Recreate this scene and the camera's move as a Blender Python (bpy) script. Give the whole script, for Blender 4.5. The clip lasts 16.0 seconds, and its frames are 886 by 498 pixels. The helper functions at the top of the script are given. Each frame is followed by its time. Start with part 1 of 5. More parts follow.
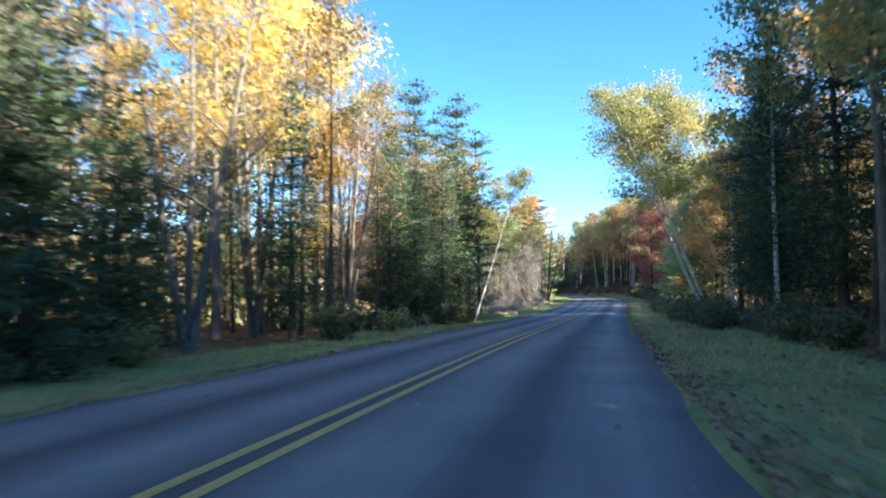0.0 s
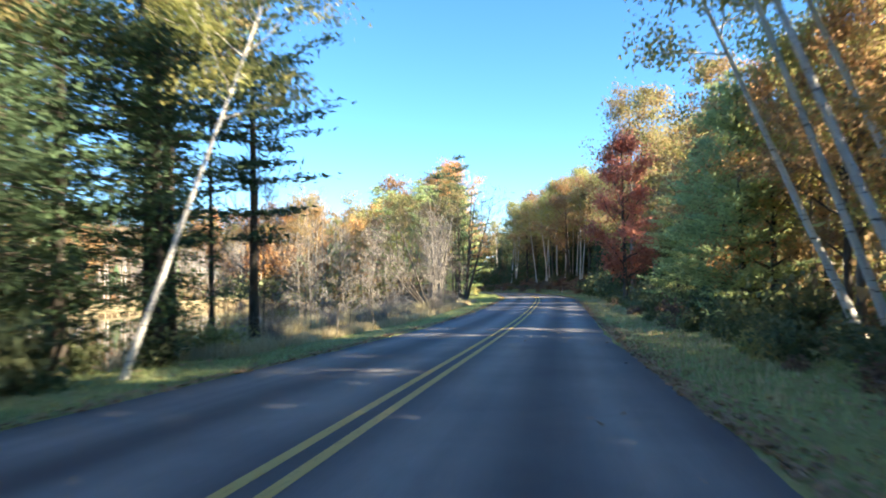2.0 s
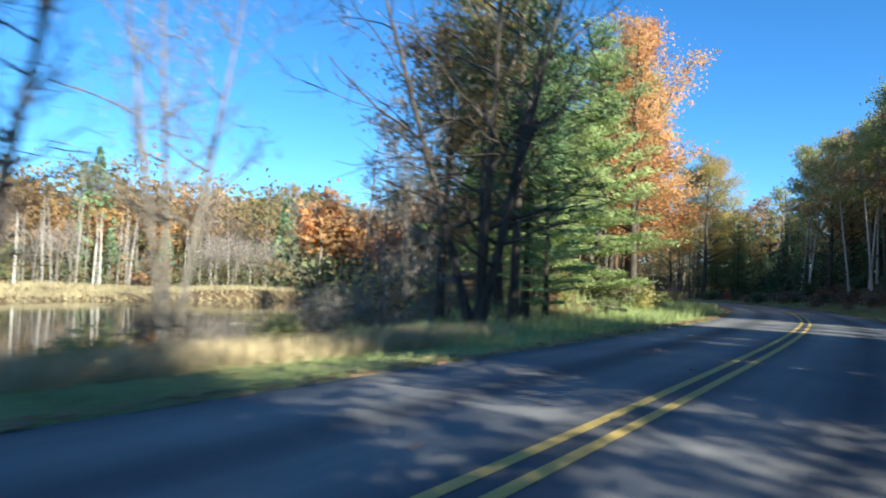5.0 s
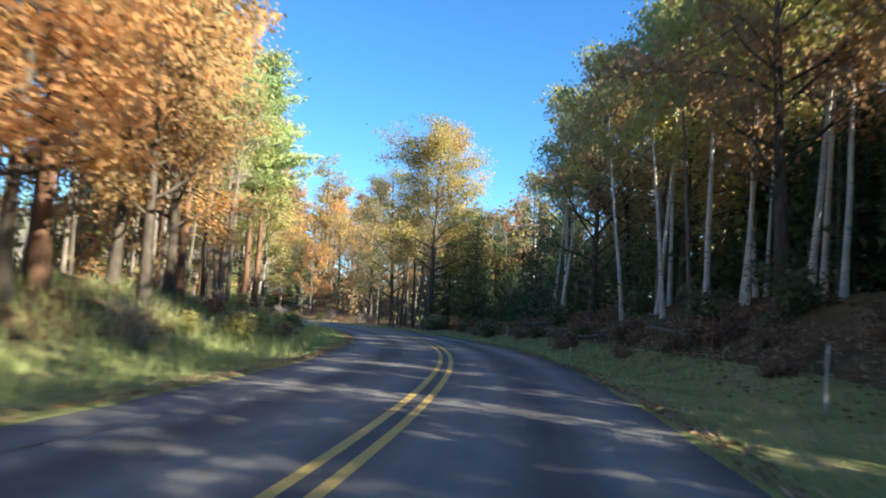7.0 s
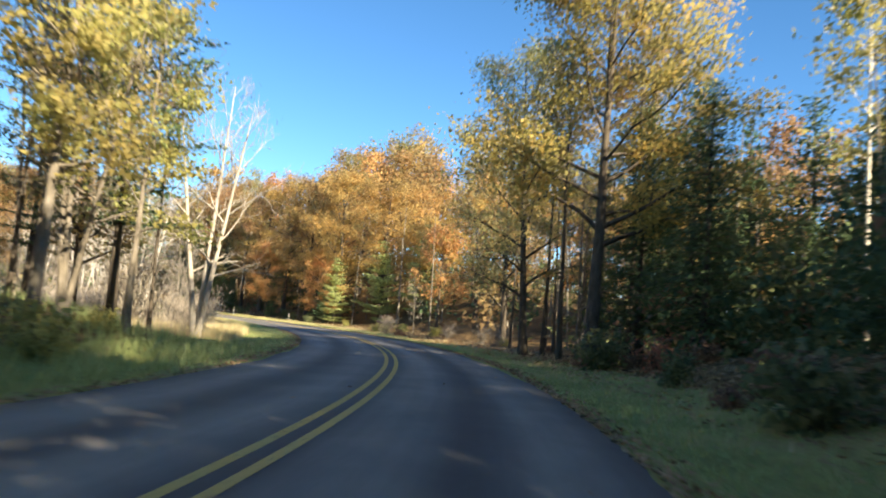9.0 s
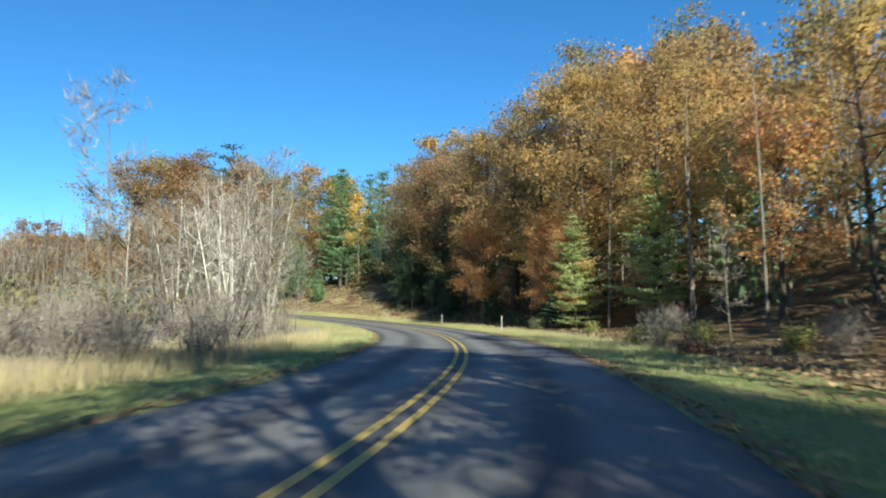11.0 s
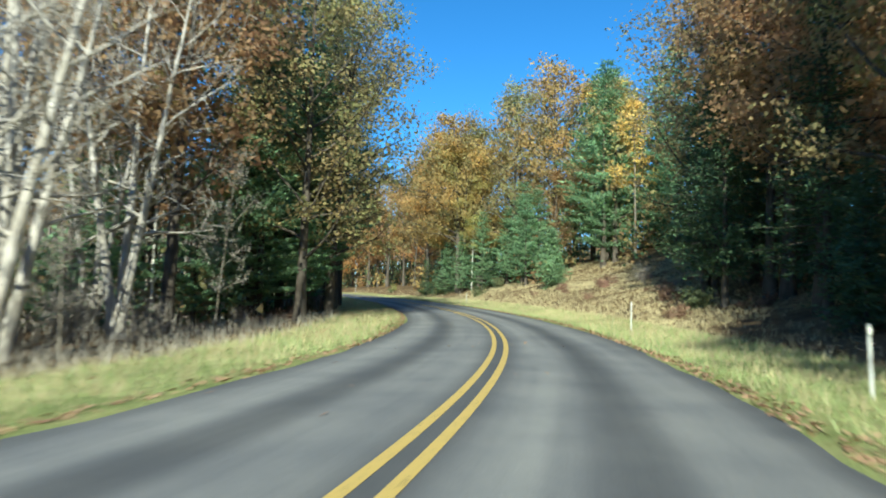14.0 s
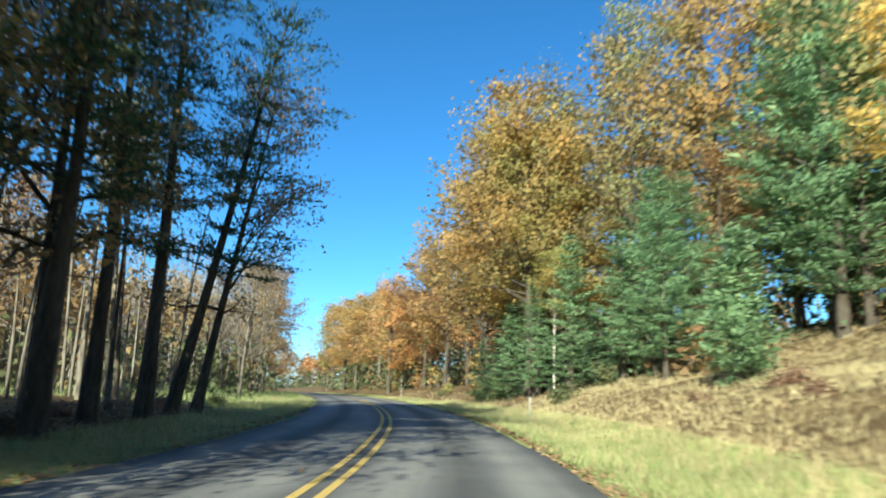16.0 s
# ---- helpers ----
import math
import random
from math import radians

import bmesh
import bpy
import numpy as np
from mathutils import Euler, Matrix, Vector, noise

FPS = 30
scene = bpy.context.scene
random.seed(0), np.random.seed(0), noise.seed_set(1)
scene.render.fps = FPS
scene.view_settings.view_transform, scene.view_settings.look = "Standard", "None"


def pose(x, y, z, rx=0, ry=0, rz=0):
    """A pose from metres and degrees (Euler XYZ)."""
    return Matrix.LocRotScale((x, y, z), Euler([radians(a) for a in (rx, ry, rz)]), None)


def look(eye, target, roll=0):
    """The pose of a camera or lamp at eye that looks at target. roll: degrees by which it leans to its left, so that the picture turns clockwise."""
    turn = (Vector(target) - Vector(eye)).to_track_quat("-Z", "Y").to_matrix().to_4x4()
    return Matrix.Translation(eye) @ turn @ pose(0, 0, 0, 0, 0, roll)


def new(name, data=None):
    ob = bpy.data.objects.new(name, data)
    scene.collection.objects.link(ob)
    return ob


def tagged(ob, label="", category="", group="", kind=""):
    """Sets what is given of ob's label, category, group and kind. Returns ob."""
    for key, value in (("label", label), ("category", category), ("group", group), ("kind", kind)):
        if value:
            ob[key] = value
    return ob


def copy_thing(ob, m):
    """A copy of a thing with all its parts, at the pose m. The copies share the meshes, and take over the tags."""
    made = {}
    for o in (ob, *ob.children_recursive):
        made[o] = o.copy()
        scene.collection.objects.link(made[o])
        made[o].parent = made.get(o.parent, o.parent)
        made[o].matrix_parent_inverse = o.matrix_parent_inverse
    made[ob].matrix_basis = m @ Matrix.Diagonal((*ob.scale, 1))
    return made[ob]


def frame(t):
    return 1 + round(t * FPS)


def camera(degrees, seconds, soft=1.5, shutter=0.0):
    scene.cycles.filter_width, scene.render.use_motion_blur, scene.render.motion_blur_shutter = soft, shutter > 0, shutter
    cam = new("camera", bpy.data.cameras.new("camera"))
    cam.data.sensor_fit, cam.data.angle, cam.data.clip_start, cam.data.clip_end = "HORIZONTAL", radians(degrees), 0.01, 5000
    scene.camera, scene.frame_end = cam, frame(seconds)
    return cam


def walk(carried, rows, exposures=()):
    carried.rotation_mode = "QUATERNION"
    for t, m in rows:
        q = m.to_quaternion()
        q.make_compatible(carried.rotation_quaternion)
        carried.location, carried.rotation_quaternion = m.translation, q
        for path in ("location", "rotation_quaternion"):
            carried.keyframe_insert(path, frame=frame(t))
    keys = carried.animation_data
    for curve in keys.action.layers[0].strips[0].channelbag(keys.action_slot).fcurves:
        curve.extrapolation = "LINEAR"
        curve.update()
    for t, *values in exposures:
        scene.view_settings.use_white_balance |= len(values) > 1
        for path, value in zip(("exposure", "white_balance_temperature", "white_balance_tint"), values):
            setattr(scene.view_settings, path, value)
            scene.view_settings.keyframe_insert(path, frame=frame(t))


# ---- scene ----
cam = camera(63.09, 16.0, soft=1.8, shutter=0.3)
PATH = [
    (0.00, pose(0.000, -0.000, 2.857, 92.80, 0, 13.54) @ pose(0, 0, 0, 0, 0, -1.06)),
    (0.50, pose(-0.491, 8.595, 2.705, 93.19, 0, 11.59) @ pose(0, 0, 0, 0, 0, -0.22)),
    (1.00, pose(-0.777, 17.228, 2.495, 93.30, 0, 10.38) @ pose(0, 0, 0, 0, 0, 0.34)),
    (1.50, pose(-1.009, 25.914, 2.289, 93.26, 0, 9.81) @ pose(0, 0, 0, 0, 0, -0.07)),
    (2.00, pose(-1.162, 34.689, 2.053, 92.55, 0, 8.78) @ pose(0, 0, 0, 0, 0, -0.94)),
    (2.50, pose(-1.195, 43.590, 1.835, 92.61, 0, 9.11) @ pose(0, 0, 0, 0, 0, -1.22)),
    (3.00, pose(-1.169, 52.640, 1.643, 93.38, 0, 12.85) @ pose(0, 0, 0, 0, 0, -0.82)),
    (3.20, pose(-1.130, 56.314, 1.565, 93.50, 0, 15.67) @ pose(0, 0, 0, 0, 0, -0.32)),
    (3.73, pose(-0.964, 66.197, 1.390, 93.25, 0, 23.42) @ pose(0, 0, 0, 0, 0, -0.05)),
    (4.25, pose(-0.754, 76.076, 1.303, 92.78, 0, 29.53) @ pose(0, 0, 0, 0, 0, -0.00)),
    (4.78, pose(-0.618, 86.344, 1.289, 92.40, 0, 32.47) @ pose(0, 0, 0, 0, 0, 1.03)),
    (5.30, pose(-0.745, 96.635, 1.304, 92.45, 0, 30.36) @ pose(0, 0, 0, 0, 0, 4.24)),
    (5.50, pose(-0.891, 100.664, 1.306, 92.76, 0, 26.96) @ pose(0, 0, 0, 0, 0, 3.73)),
    (6.00, pose(-1.417, 110.885, 1.339, 93.61, 0, 18.93) @ pose(0, 0, 0, 0, 0, 2.47)),
    (6.50, pose(-1.975, 121.215, 1.309, 94.71, 0, 16.04) @ pose(0, 0, 0, 0, 0, 2.70)),
    (7.00, pose(-2.908, 131.535, 1.235, 95.21, 0, 16.54) @ pose(0, 0, 0, 0, 0, 3.24)),
    (7.50, pose(-4.405, 141.691, 1.176, 94.60, 0, 19.03) @ pose(0, 0, 0, 0, 0, 2.24)),
    (8.00, pose(-6.729, 151.712, 1.160, 95.08, 0, 24.32) @ pose(0, 0, 0, 0, 0, 2.42)),
    (8.50, pose(-9.835, 161.491, 1.128, 96.86, 0, 28.64) @ pose(0, 0, 0, 0, 0, 2.54)),
    (9.00, pose(-13.495, 170.992, 1.067, 95.76, 0, 32.36) @ pose(0, 0, 0, 0, 0, 4.37)),
    (9.50, pose(-17.979, 180.015, 1.012, 94.19, 0, 38.93) @ pose(0, 0, 0, 0, 0, 5.14)),
    (10.00, pose(-23.361, 188.471, 0.983, 93.87, 0, 46.39) @ pose(0, 0, 0, 0, 0, 5.24)),
    (10.20, pose(-25.721, 191.693, 0.967, 94.05, 0, 48.57) @ pose(0, 0, 0, 0, 0, 4.14)),
    (10.72, pose(-32.319, 199.652, 0.938, 94.69, 0, 53.25) @ pose(0, 0, 0, 0, 0, 0.60)),
    (11.25, pose(-39.646, 207.149, 0.923, 95.57, 0, 57.50) @ pose(0, 0, 0, 0, 0, -0.19)),
    (11.78, pose(-47.535, 213.981, 0.899, 96.73, 0, 61.72) @ pose(0, 0, 0, 0, 0, 0.60)),
    (12.30, pose(-55.781, 219.994, 0.882, 98.18, 0, 66.28) @ pose(0, 0, 0, 0, 0, 3.20)),
    (12.50, pose(-59.062, 222.136, 0.875, 98.89, 0, 68.38) @ pose(0, 0, 0, 0, 0, 3.24)),
    (13.00, pose(-67.441, 227.180, 0.843, 96.06, 0, 73.55) @ pose(0, 0, 0, 0, 0, 2.62)),
    (13.50, pose(-76.028, 231.832, 0.918, 93.01, 0, 77.76) @ pose(0, 0, 0, 0, 0, 1.94)),
    (14.00, pose(-84.912, 235.949, 0.954, 94.52, 0, 81.30) @ pose(0, 0, 0, 0, 0, 1.36)),
    (14.50, pose(-94.142, 239.443, 1.072, 97.31, 0, 83.02) @ pose(0, 0, 0, 0, 0, 2.74)),
    (15.00, pose(-103.733, 242.228, 1.210, 101.29, 0, 82.93) @ pose(0, 0, 0, 0, 0, 2.45)),
    (15.50, pose(-113.633, 244.284, 1.416, 102.78, 0, 84.28) @ pose(0, 0, 0, 0, 0, 1.61)),
    (16.00, pose(-123.763, 245.642, 1.655, 102.47, 0, 90.53) @ pose(0, 0, 0, 0, 0, 1.69)),
]
EXPOSURES = [(0.0, 2.15, 6600, 8), (1.0, 2.4, 7200, 9), (2.1, 2.1, 7400, 8), (3.2, 1.2, 5700, 0), (5.5, 1.25, 6500, 3), (6.2, 1.4, 6900, 6), (7.0, 1.7, 6800, 6), (7.6, 1.95, 6900, 6), (8.4, 1.65, 7800, 7), (9.3, 1.5, 8300, 6), (10.2, 1.1, 7200, 1), (12.3, 0.68, 5900, -9), (13.3, 0.8, 5700, -10), (14.5, 1.05, 6150, -10), (16.0, 1.15, 6400, -8)]
walk(cam, PATH, EXPOSURES)

# ---- world and sun ----
SUN_BEARING = 252.0   # degrees left of +Y, towards the sun
SUN_HEIGHT = 27.0
world = bpy.data.worlds.new("sky")
scene.world = world
world.use_nodes = True
wn = world.node_tree
sky = wn.nodes.new("ShaderNodeTexSky")
sky.sky_type = 'NISHITA'
sky.sun_disc = False
sky.sun_elevation = radians(SUN_HEIGHT)
sky.sun_rotation = radians(-SUN_BEARING)
sky.air_density, sky.dust_density, sky.ozone_density = 0.8, 0.0, 6.0
background = wn.nodes["Background"]
deeper = wn.nodes.new("ShaderNodeHueSaturation")
deeper.inputs["Saturation"].default_value = 1.14
wn.links.new(sky.outputs[0], deeper.inputs["Color"])
wn.links.new(deeper.outputs[0], background.inputs[0])
background.inputs[1].default_value = 0.105
to_sun = Vector((-math.sin(radians(SUN_BEARING)) * math.cos(radians(SUN_HEIGHT)),
                 math.cos(radians(SUN_BEARING)) * math.cos(radians(SUN_HEIGHT)), math.sin(radians(SUN_HEIGHT))))
sun = new("sun", bpy.data.lights.new("sun", 'SUN'))
sun.data.energy, sun.data.angle, sun.data.color = 5.0, radians(0.53), (1.0, 0.91, 0.78)
sun.matrix_world = look(to_sun * 400, (0, 0, 0))

# ---- materials ----
def material(name, rough=0.8, spec=0.3):
    m = bpy.data.materials.new(name)
    m.use_nodes = True
    b = m.node_tree.nodes["Principled BSDF"]
    b.inputs["Roughness"].default_value = rough
    b.inputs["Specular IOR Level"].default_value = spec
    return m, m.node_tree, b


def node(nt, kind, **values):
    n = nt.nodes.new(kind)
    for key, value in values.items():
        n.inputs[key].default_value = value
    return n


def ramp(nt, source, stops):
    r = nt.nodes.new("ShaderNodeValToRGB")
    e = r.color_ramp.elements
    while len(e) < len(stops):
        e.new(0.5)
    for k, (at, colour) in enumerate(stops):
        e[k].position, e[k].color = at, (*colour, 1)
    nt.links.new(source, r.inputs[0])
    return r


def noise_of(nt, scale, detail=4.0, where="Object", rough=0.6):
    c = nt.nodes.new("ShaderNodeTexCoord")
    n = node(nt, "ShaderNodeTexNoise", Scale=scale, Detail=detail, Roughness=rough)
    nt.links.new(c.outputs[where], n.inputs["Vector"])
    return n


def bump(nt, b, height, strength, distance):
    n = node(nt, "ShaderNodeBump", Strength=strength, Distance=distance)
    nt.links.new(height, n.inputs["Height"])
    nt.links.new(n.outputs[0], b.inputs["Normal"])


def mixed(nt, factor, a, b, how='MIX'):
    m = nt.nodes.new("ShaderNodeMix")
    m.data_type, m.blend_type = 'RGBA', how
    for source, slot in ((factor, 0), (a, 6), (b, 7)):
        if hasattr(source, "node"):
            nt.links.new(source, m.inputs[slot])
        elif slot == 0:
            m.inputs[0].default_value = source
        else:
            m.inputs[slot].default_value = (*source, 1)
    return m.outputs[2]


def leaf_material(name, dark, mid, light, through_leaf=0.4, rough=0.6, turning=None):
    m, nt, b = material(name, rough, 0.12)
    dark, light = (tuple(0.55 * e + 0.45 * c for e, c in zip(end, mid)) for end in (dark, light))
    g = nt.nodes.new("ShaderNodeNewGeometry")
    o = nt.nodes.new("ShaderNodeObjectInfo")
    r = ramp(nt, g.outputs["Random Per Island"], [(0.0, dark), (0.5, mid), (1.0, light)])
    big = noise_of(nt, 0.35, 2.0)
    hue = node(nt, "ShaderNodeHueSaturation", Saturation=0.86, Value=1.0)
    shift = nt.nodes.new("ShaderNodeMapRange")
    shift.inputs[3].default_value, shift.inputs[4].default_value = 0.489, 0.511
    nt.links.new(o.outputs["Random"], shift.inputs[0])
    nt.links.new(shift.outputs[0], hue.inputs["Hue"])
    vary = nt.nodes.new("ShaderNodeMapRange")
    vary.inputs[1].default_value, vary.inputs[2].default_value = 0.3, 0.7
    vary.inputs[3].default_value, vary.inputs[4].default_value = 0.92, 1.45
    nt.links.new(big.outputs[0], vary.inputs[0])
    nt.links.new(vary.outputs[0], hue.inputs["Value"])
    colour = r.outputs[0]
    if turning:      # whole boughs have turned to another colour
        bough = noise_of(nt, 0.45, 3.0)
        share = ramp(nt, bough.outputs[0], [(0.42, (0, 0, 0)), (0.55, (1, 1, 1))])
        colour = mixed(nt, share.outputs[0], colour, mixed(nt, 0.25, turning, colour))
    nt.links.new(colour, hue.inputs["Color"])
    nt.links.new(hue.outputs[0], b.inputs["Base Color"])
    t = nt.nodes.new("ShaderNodeBsdfTranslucent")
    nt.links.new(hue.outputs[0], t.inputs[0])
    mix = nt.nodes.new("ShaderNodeMixShader")
    mix.inputs[0].default_value = through_leaf
    nt.links.new(b.outputs[0], mix.inputs[1])
    nt.links.new(t.outputs[0], mix.inputs[2])
    nt.links.new(mix.outputs[0], nt.nodes["Material Output"].inputs[0])
    return m


def bark_material(name, dark, light, scale=6.0, bands=False):
    m, nt, b = material(name, 0.9, 0.2)
    c = nt.nodes.new("ShaderNodeTexCoord")
    mp = node(nt, "ShaderNodeMapping")
    mp.inputs["Scale"].default_value = (1, 1, 4.5) if bands else (1, 1, 0.25)
    nt.links.new(c.outputs["Object"], mp.inputs[0])
    n = node(nt, "ShaderNodeTexNoise", Scale=scale, Detail=6.0, Roughness=0.65)
    nt.links.new(mp.outputs[0], n.inputs["Vector"])
    lo, hi = (0.33, 0.45) if bands else (0.3, 0.7)
    r = ramp(nt, n.outputs[0], [(lo, dark), (hi, light)])
    big = noise_of(nt, 0.9, 3.0)
    tint = ramp(nt, big.outputs[0], [(0.3, (0.7, 0.68, 0.62)), (0.7, (1.0, 1.0, 1.0))])
    nt.links.new(mixed(nt, 1.0, r.outputs[0], tint.outputs[0], 'MULTIPLY'), b.inputs["Base Color"])
    bump(nt, b, n.outputs[0], 0.6, 0.03)
    return m


LEAF = {
    "hemlock": leaf_material("hemlock_needles", (0.042, 0.085, 0.042), (0.075, 0.135, 0.058), (0.14, 0.20, 0.08), 0.3),
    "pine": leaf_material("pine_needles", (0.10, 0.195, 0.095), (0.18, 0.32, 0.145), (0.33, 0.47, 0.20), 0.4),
    # paler, yellower copy of the pine needles, with the sunlight put into the colour
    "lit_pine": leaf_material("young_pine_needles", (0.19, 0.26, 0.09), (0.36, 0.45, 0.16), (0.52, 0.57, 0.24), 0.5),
    "yellow": leaf_material("yellow_leaves", (0.50, 0.33, 0.05), (0.74, 0.53, 0.09), (0.83, 0.70, 0.16), 0.58),
    "lime": leaf_material("yellow_green_leaves", (0.20, 0.23, 0.07), (0.36, 0.38, 0.11), (0.54, 0.52, 0.16), 0.58, turning=(0.46, 0.37, 0.10)),
    "olive": leaf_material("olive_leaves", (0.14, 0.16, 0.06), (0.26, 0.265, 0.09), (0.43, 0.38, 0.13), 0.58, turning=(0.38, 0.24, 0.10)),
    "orange": leaf_material("orange_leaves", (0.42, 0.17, 0.045), (0.65, 0.31, 0.085), (0.80, 0.48, 0.14), 0.58, turning=(0.58, 0.36, 0.11)),
    "rust": leaf_material("rust_brown_leaves", (0.22, 0.115, 0.055), (0.40, 0.225, 0.09), (0.60, 0.38, 0.14), 0.58, turning=(0.36, 0.25, 0.10)),
    "gold": leaf_material("golden_oak_leaves", (0.31, 0.165, 0.042), (0.52, 0.30, 0.068), (0.70, 0.46, 0.115), 0.58, turning=(0.36, 0.27, 0.09)),
    "amber": leaf_material("amber_oak_leaves", (0.29, 0.17, 0.04), (0.50, 0.31, 0.065), (0.66, 0.46, 0.11), 0.58, turning=(0.28, 0.27, 0.08)),
    "edge": leaf_material("olive_gold_leaves", (0.19, 0.20, 0.08), (0.34, 0.34, 0.12), (0.54, 0.49, 0.17), 0.58, turning=(0.42, 0.27, 0.11)),
    "red": leaf_material("red_maple_leaves", (0.28, 0.085, 0.045), (0.46, 0.155, 0.08), (0.60, 0.27, 0.12), 0.58),
    "brush": leaf_material("dry_twigs", (0.17, 0.145, 0.12), (0.30, 0.26, 0.215), (0.44, 0.385, 0.315), 0.25),
    "shrub": leaf_material("dark_shrub_leaves", (0.065, 0.10, 0.045), (0.14, 0.17, 0.07), (0.27, 0.26, 0.11), 0.4),
    "bramble": leaf_material("red_brown_bramble_leaves", (0.13, 0.065, 0.045), (0.25, 0.135, 0.085), (0.42, 0.26, 0.15), 0.35),
    "grass": leaf_material("verge_grass", (0.19, 0.26, 0.085), (0.34, 0.41, 0.14), (0.55, 0.58, 0.25), 0.45),
    "straw": leaf_material("dry_straw_grass", (0.31, 0.24, 0.12), (0.48, 0.39, 0.20), (0.64, 0.54, 0.31), 0.35),
    "litter": leaf_material("fallen_leaves", (0.16, 0.085, 0.045), (0.30, 0.175, 0.085), (0.48, 0.31, 0.16), 0.15),
}
BARK = {
    "dark": bark_material("dark_bark", (0.055, 0.045, 0.037), (0.17, 0.145, 0.12)),
    "grey": bark_material("grey_bark", (0.121, 0.105, 0.088), (0.351, 0.317, 0.270)),
    "birch": bark_material("white_birch_bark", (0.13, 0.11, 0.09), (0.80, 0.77, 0.71), 3.0, True),
    "pine": bark_material("reddish_pine_bark", (0.095, 0.054, 0.038), (0.297, 0.176, 0.115)),
    "silver": bark_material("silver_dead_wood", (0.297, 0.270, 0.243), (0.675, 0.634, 0.581)),
}


def asphalt_material():
    m, nt, b = material("worn_asphalt", 0.82, 0.35)
    uv = nt.nodes.new("ShaderNodeUVMap")
    sep = nt.nodes.new("ShaderNodeSeparateXYZ")
    nt.links.new(uv.outputs[0], sep.inputs[0])
    grain = noise_of(nt, 90.0, 3.0)
    patch = noise_of(nt, 0.5, 5.0)
    stretch = node(nt, "ShaderNodeMapping")
    stretch.inputs["Scale"].default_value = (1.6, 0.05, 1)
    nt.links.new(uv.outputs[0], stretch.inputs[0])
    streak = node(nt, "ShaderNodeTexNoise", Scale=1.0, Detail=4.0)
    nt.links.new(stretch.outputs[0], streak.inputs["Vector"])
    # dark oil and sealer bands along the middle of each lane and its edges
    wave = nt.nodes.new("ShaderNodeMath")
    wave.operation = 'MULTIPLY'
    wave.inputs[1].default_value = 2 * math.pi / 1.85
    nt.links.new(sep.outputs[0], wave.inputs[0])
    cosine = nt.nodes.new("ShaderNodeMath")
    cosine.operation = 'COSINE'
    nt.links.new(wave.outputs[0], cosine.inputs[0])
    half = nt.nodes.new("ShaderNodeMapRange")
    half.inputs[1].default_value = -1.0
    nt.links.new(cosine.outputs[0], half.inputs[0])
    band = ramp(nt, half.outputs[0], [(0.0, (1.2, 1.19, 1.16)), (0.5, (0.93, 0.93, 0.93)), (1.0, (0.52, 0.525, 0.54))])
    base = ramp(nt, streak.outputs[0], [(0.3, (0.15, 0.151, 0.156)), (0.7, (0.225, 0.223, 0.217))])
    c1 = mixed(nt, 1.0, base.outputs[0], band.outputs[0], 'MULTIPLY')
    p = ramp(nt, patch.outputs[0], [(0.35, (0.82, 0.83, 0.85)), (0.65, (1.1, 1.09, 1.06))])
    c2 = mixed(nt, 1.0, c1, p.outputs[0], 'MULTIPLY')
    g = ramp(nt, grain.outputs[0], [(0.3, (0.75, 0.75, 0.75)), (0.7, (1.25, 1.25, 1.25))])
    nt.links.new(mixed(nt, 1.0, c2, g.outputs[0], 'MULTIPLY'), b.inputs["Base Color"])
    bump(nt, b, grain.outputs[0], 0.35, 0.006)
    return m


def ground_material(name, stops, scale=0.6, fine=9.0, rough=0.9):
    m, nt, b = material(name, 0.95, 0.1)
    big = noise_of(nt, scale, 6.0)
    small = noise_of(nt, fine, 5.0)
    c = ramp(nt, big.outputs[0], stops)
    d = ramp(nt, small.outputs[0], [(0.3, (1 - 0.5 * rough,) * 3), (0.7, (1 + 0.35 * rough, 1 + 0.3 * rough, 1 + 0.25 * rough))])
    nt.links.new(mixed(nt, 1.0, c.outputs[0], d.outputs[0], 'MULTIPLY'), b.inputs["Base Color"])
    bump(nt, b, small.outputs[0], rough, 0.08)
    return m


def paint_material(name, colour, wear):
    m, nt, b = material(name, 0.7, 0.3)
    n = noise_of(nt, 14.0, 6.0)
    r = ramp(nt, n.outputs[0], [(0.30, wear), (0.42, colour), (1.0, tuple(min(1, c * 1.12) for c in colour))])
    nt.links.new(r.outputs[0], b.inputs["Base Color"])
    return m


def water_material():
    m, nt, b = material("still_pond_water", 0.06, 0.5)
    b.inputs["Base Color"].default_value = (0.03, 0.035, 0.03, 1)
    b.inputs["IOR"].default_value = 1.33
    n = noise_of(nt, 1.3, 3.0)
    bump(nt, b, n.outputs[0], 0.08, 0.05)
    return m


ASPHALT = asphalt_material()
FOREST_FLOOR = ground_material("leaf_littered_soil", [(0.3, (0.08, 0.06, 0.035)), (0.5, (0.16, 0.11, 0.06)), (0.7, (0.23, 0.17, 0.09))])
VERGE = ground_material("mown_verge_turf", [(0.3, (0.17, 0.21, 0.075)), (0.5, (0.28, 0.31, 0.12)), (0.72, (0.38, 0.34, 0.17))], 0.5, 14.0, 0.7)
YELLOW = paint_material("worn_yellow_road_paint", (0.56, 0.40, 0.12), (0.20, 0.15, 0.06))
WHITE_POST = paint_material("weathered_white_plastic", (0.46, 0.46, 0.44), (0.30, 0.29, 0.27))
GREY_POST = paint_material("dull_galvanised_steel", (0.46, 0.45, 0.43), (0.25, 0.22, 0.19))
WATER = water_material()
TAR, _nt, _b = material("black_tar_seam", 0.45, 0.5)
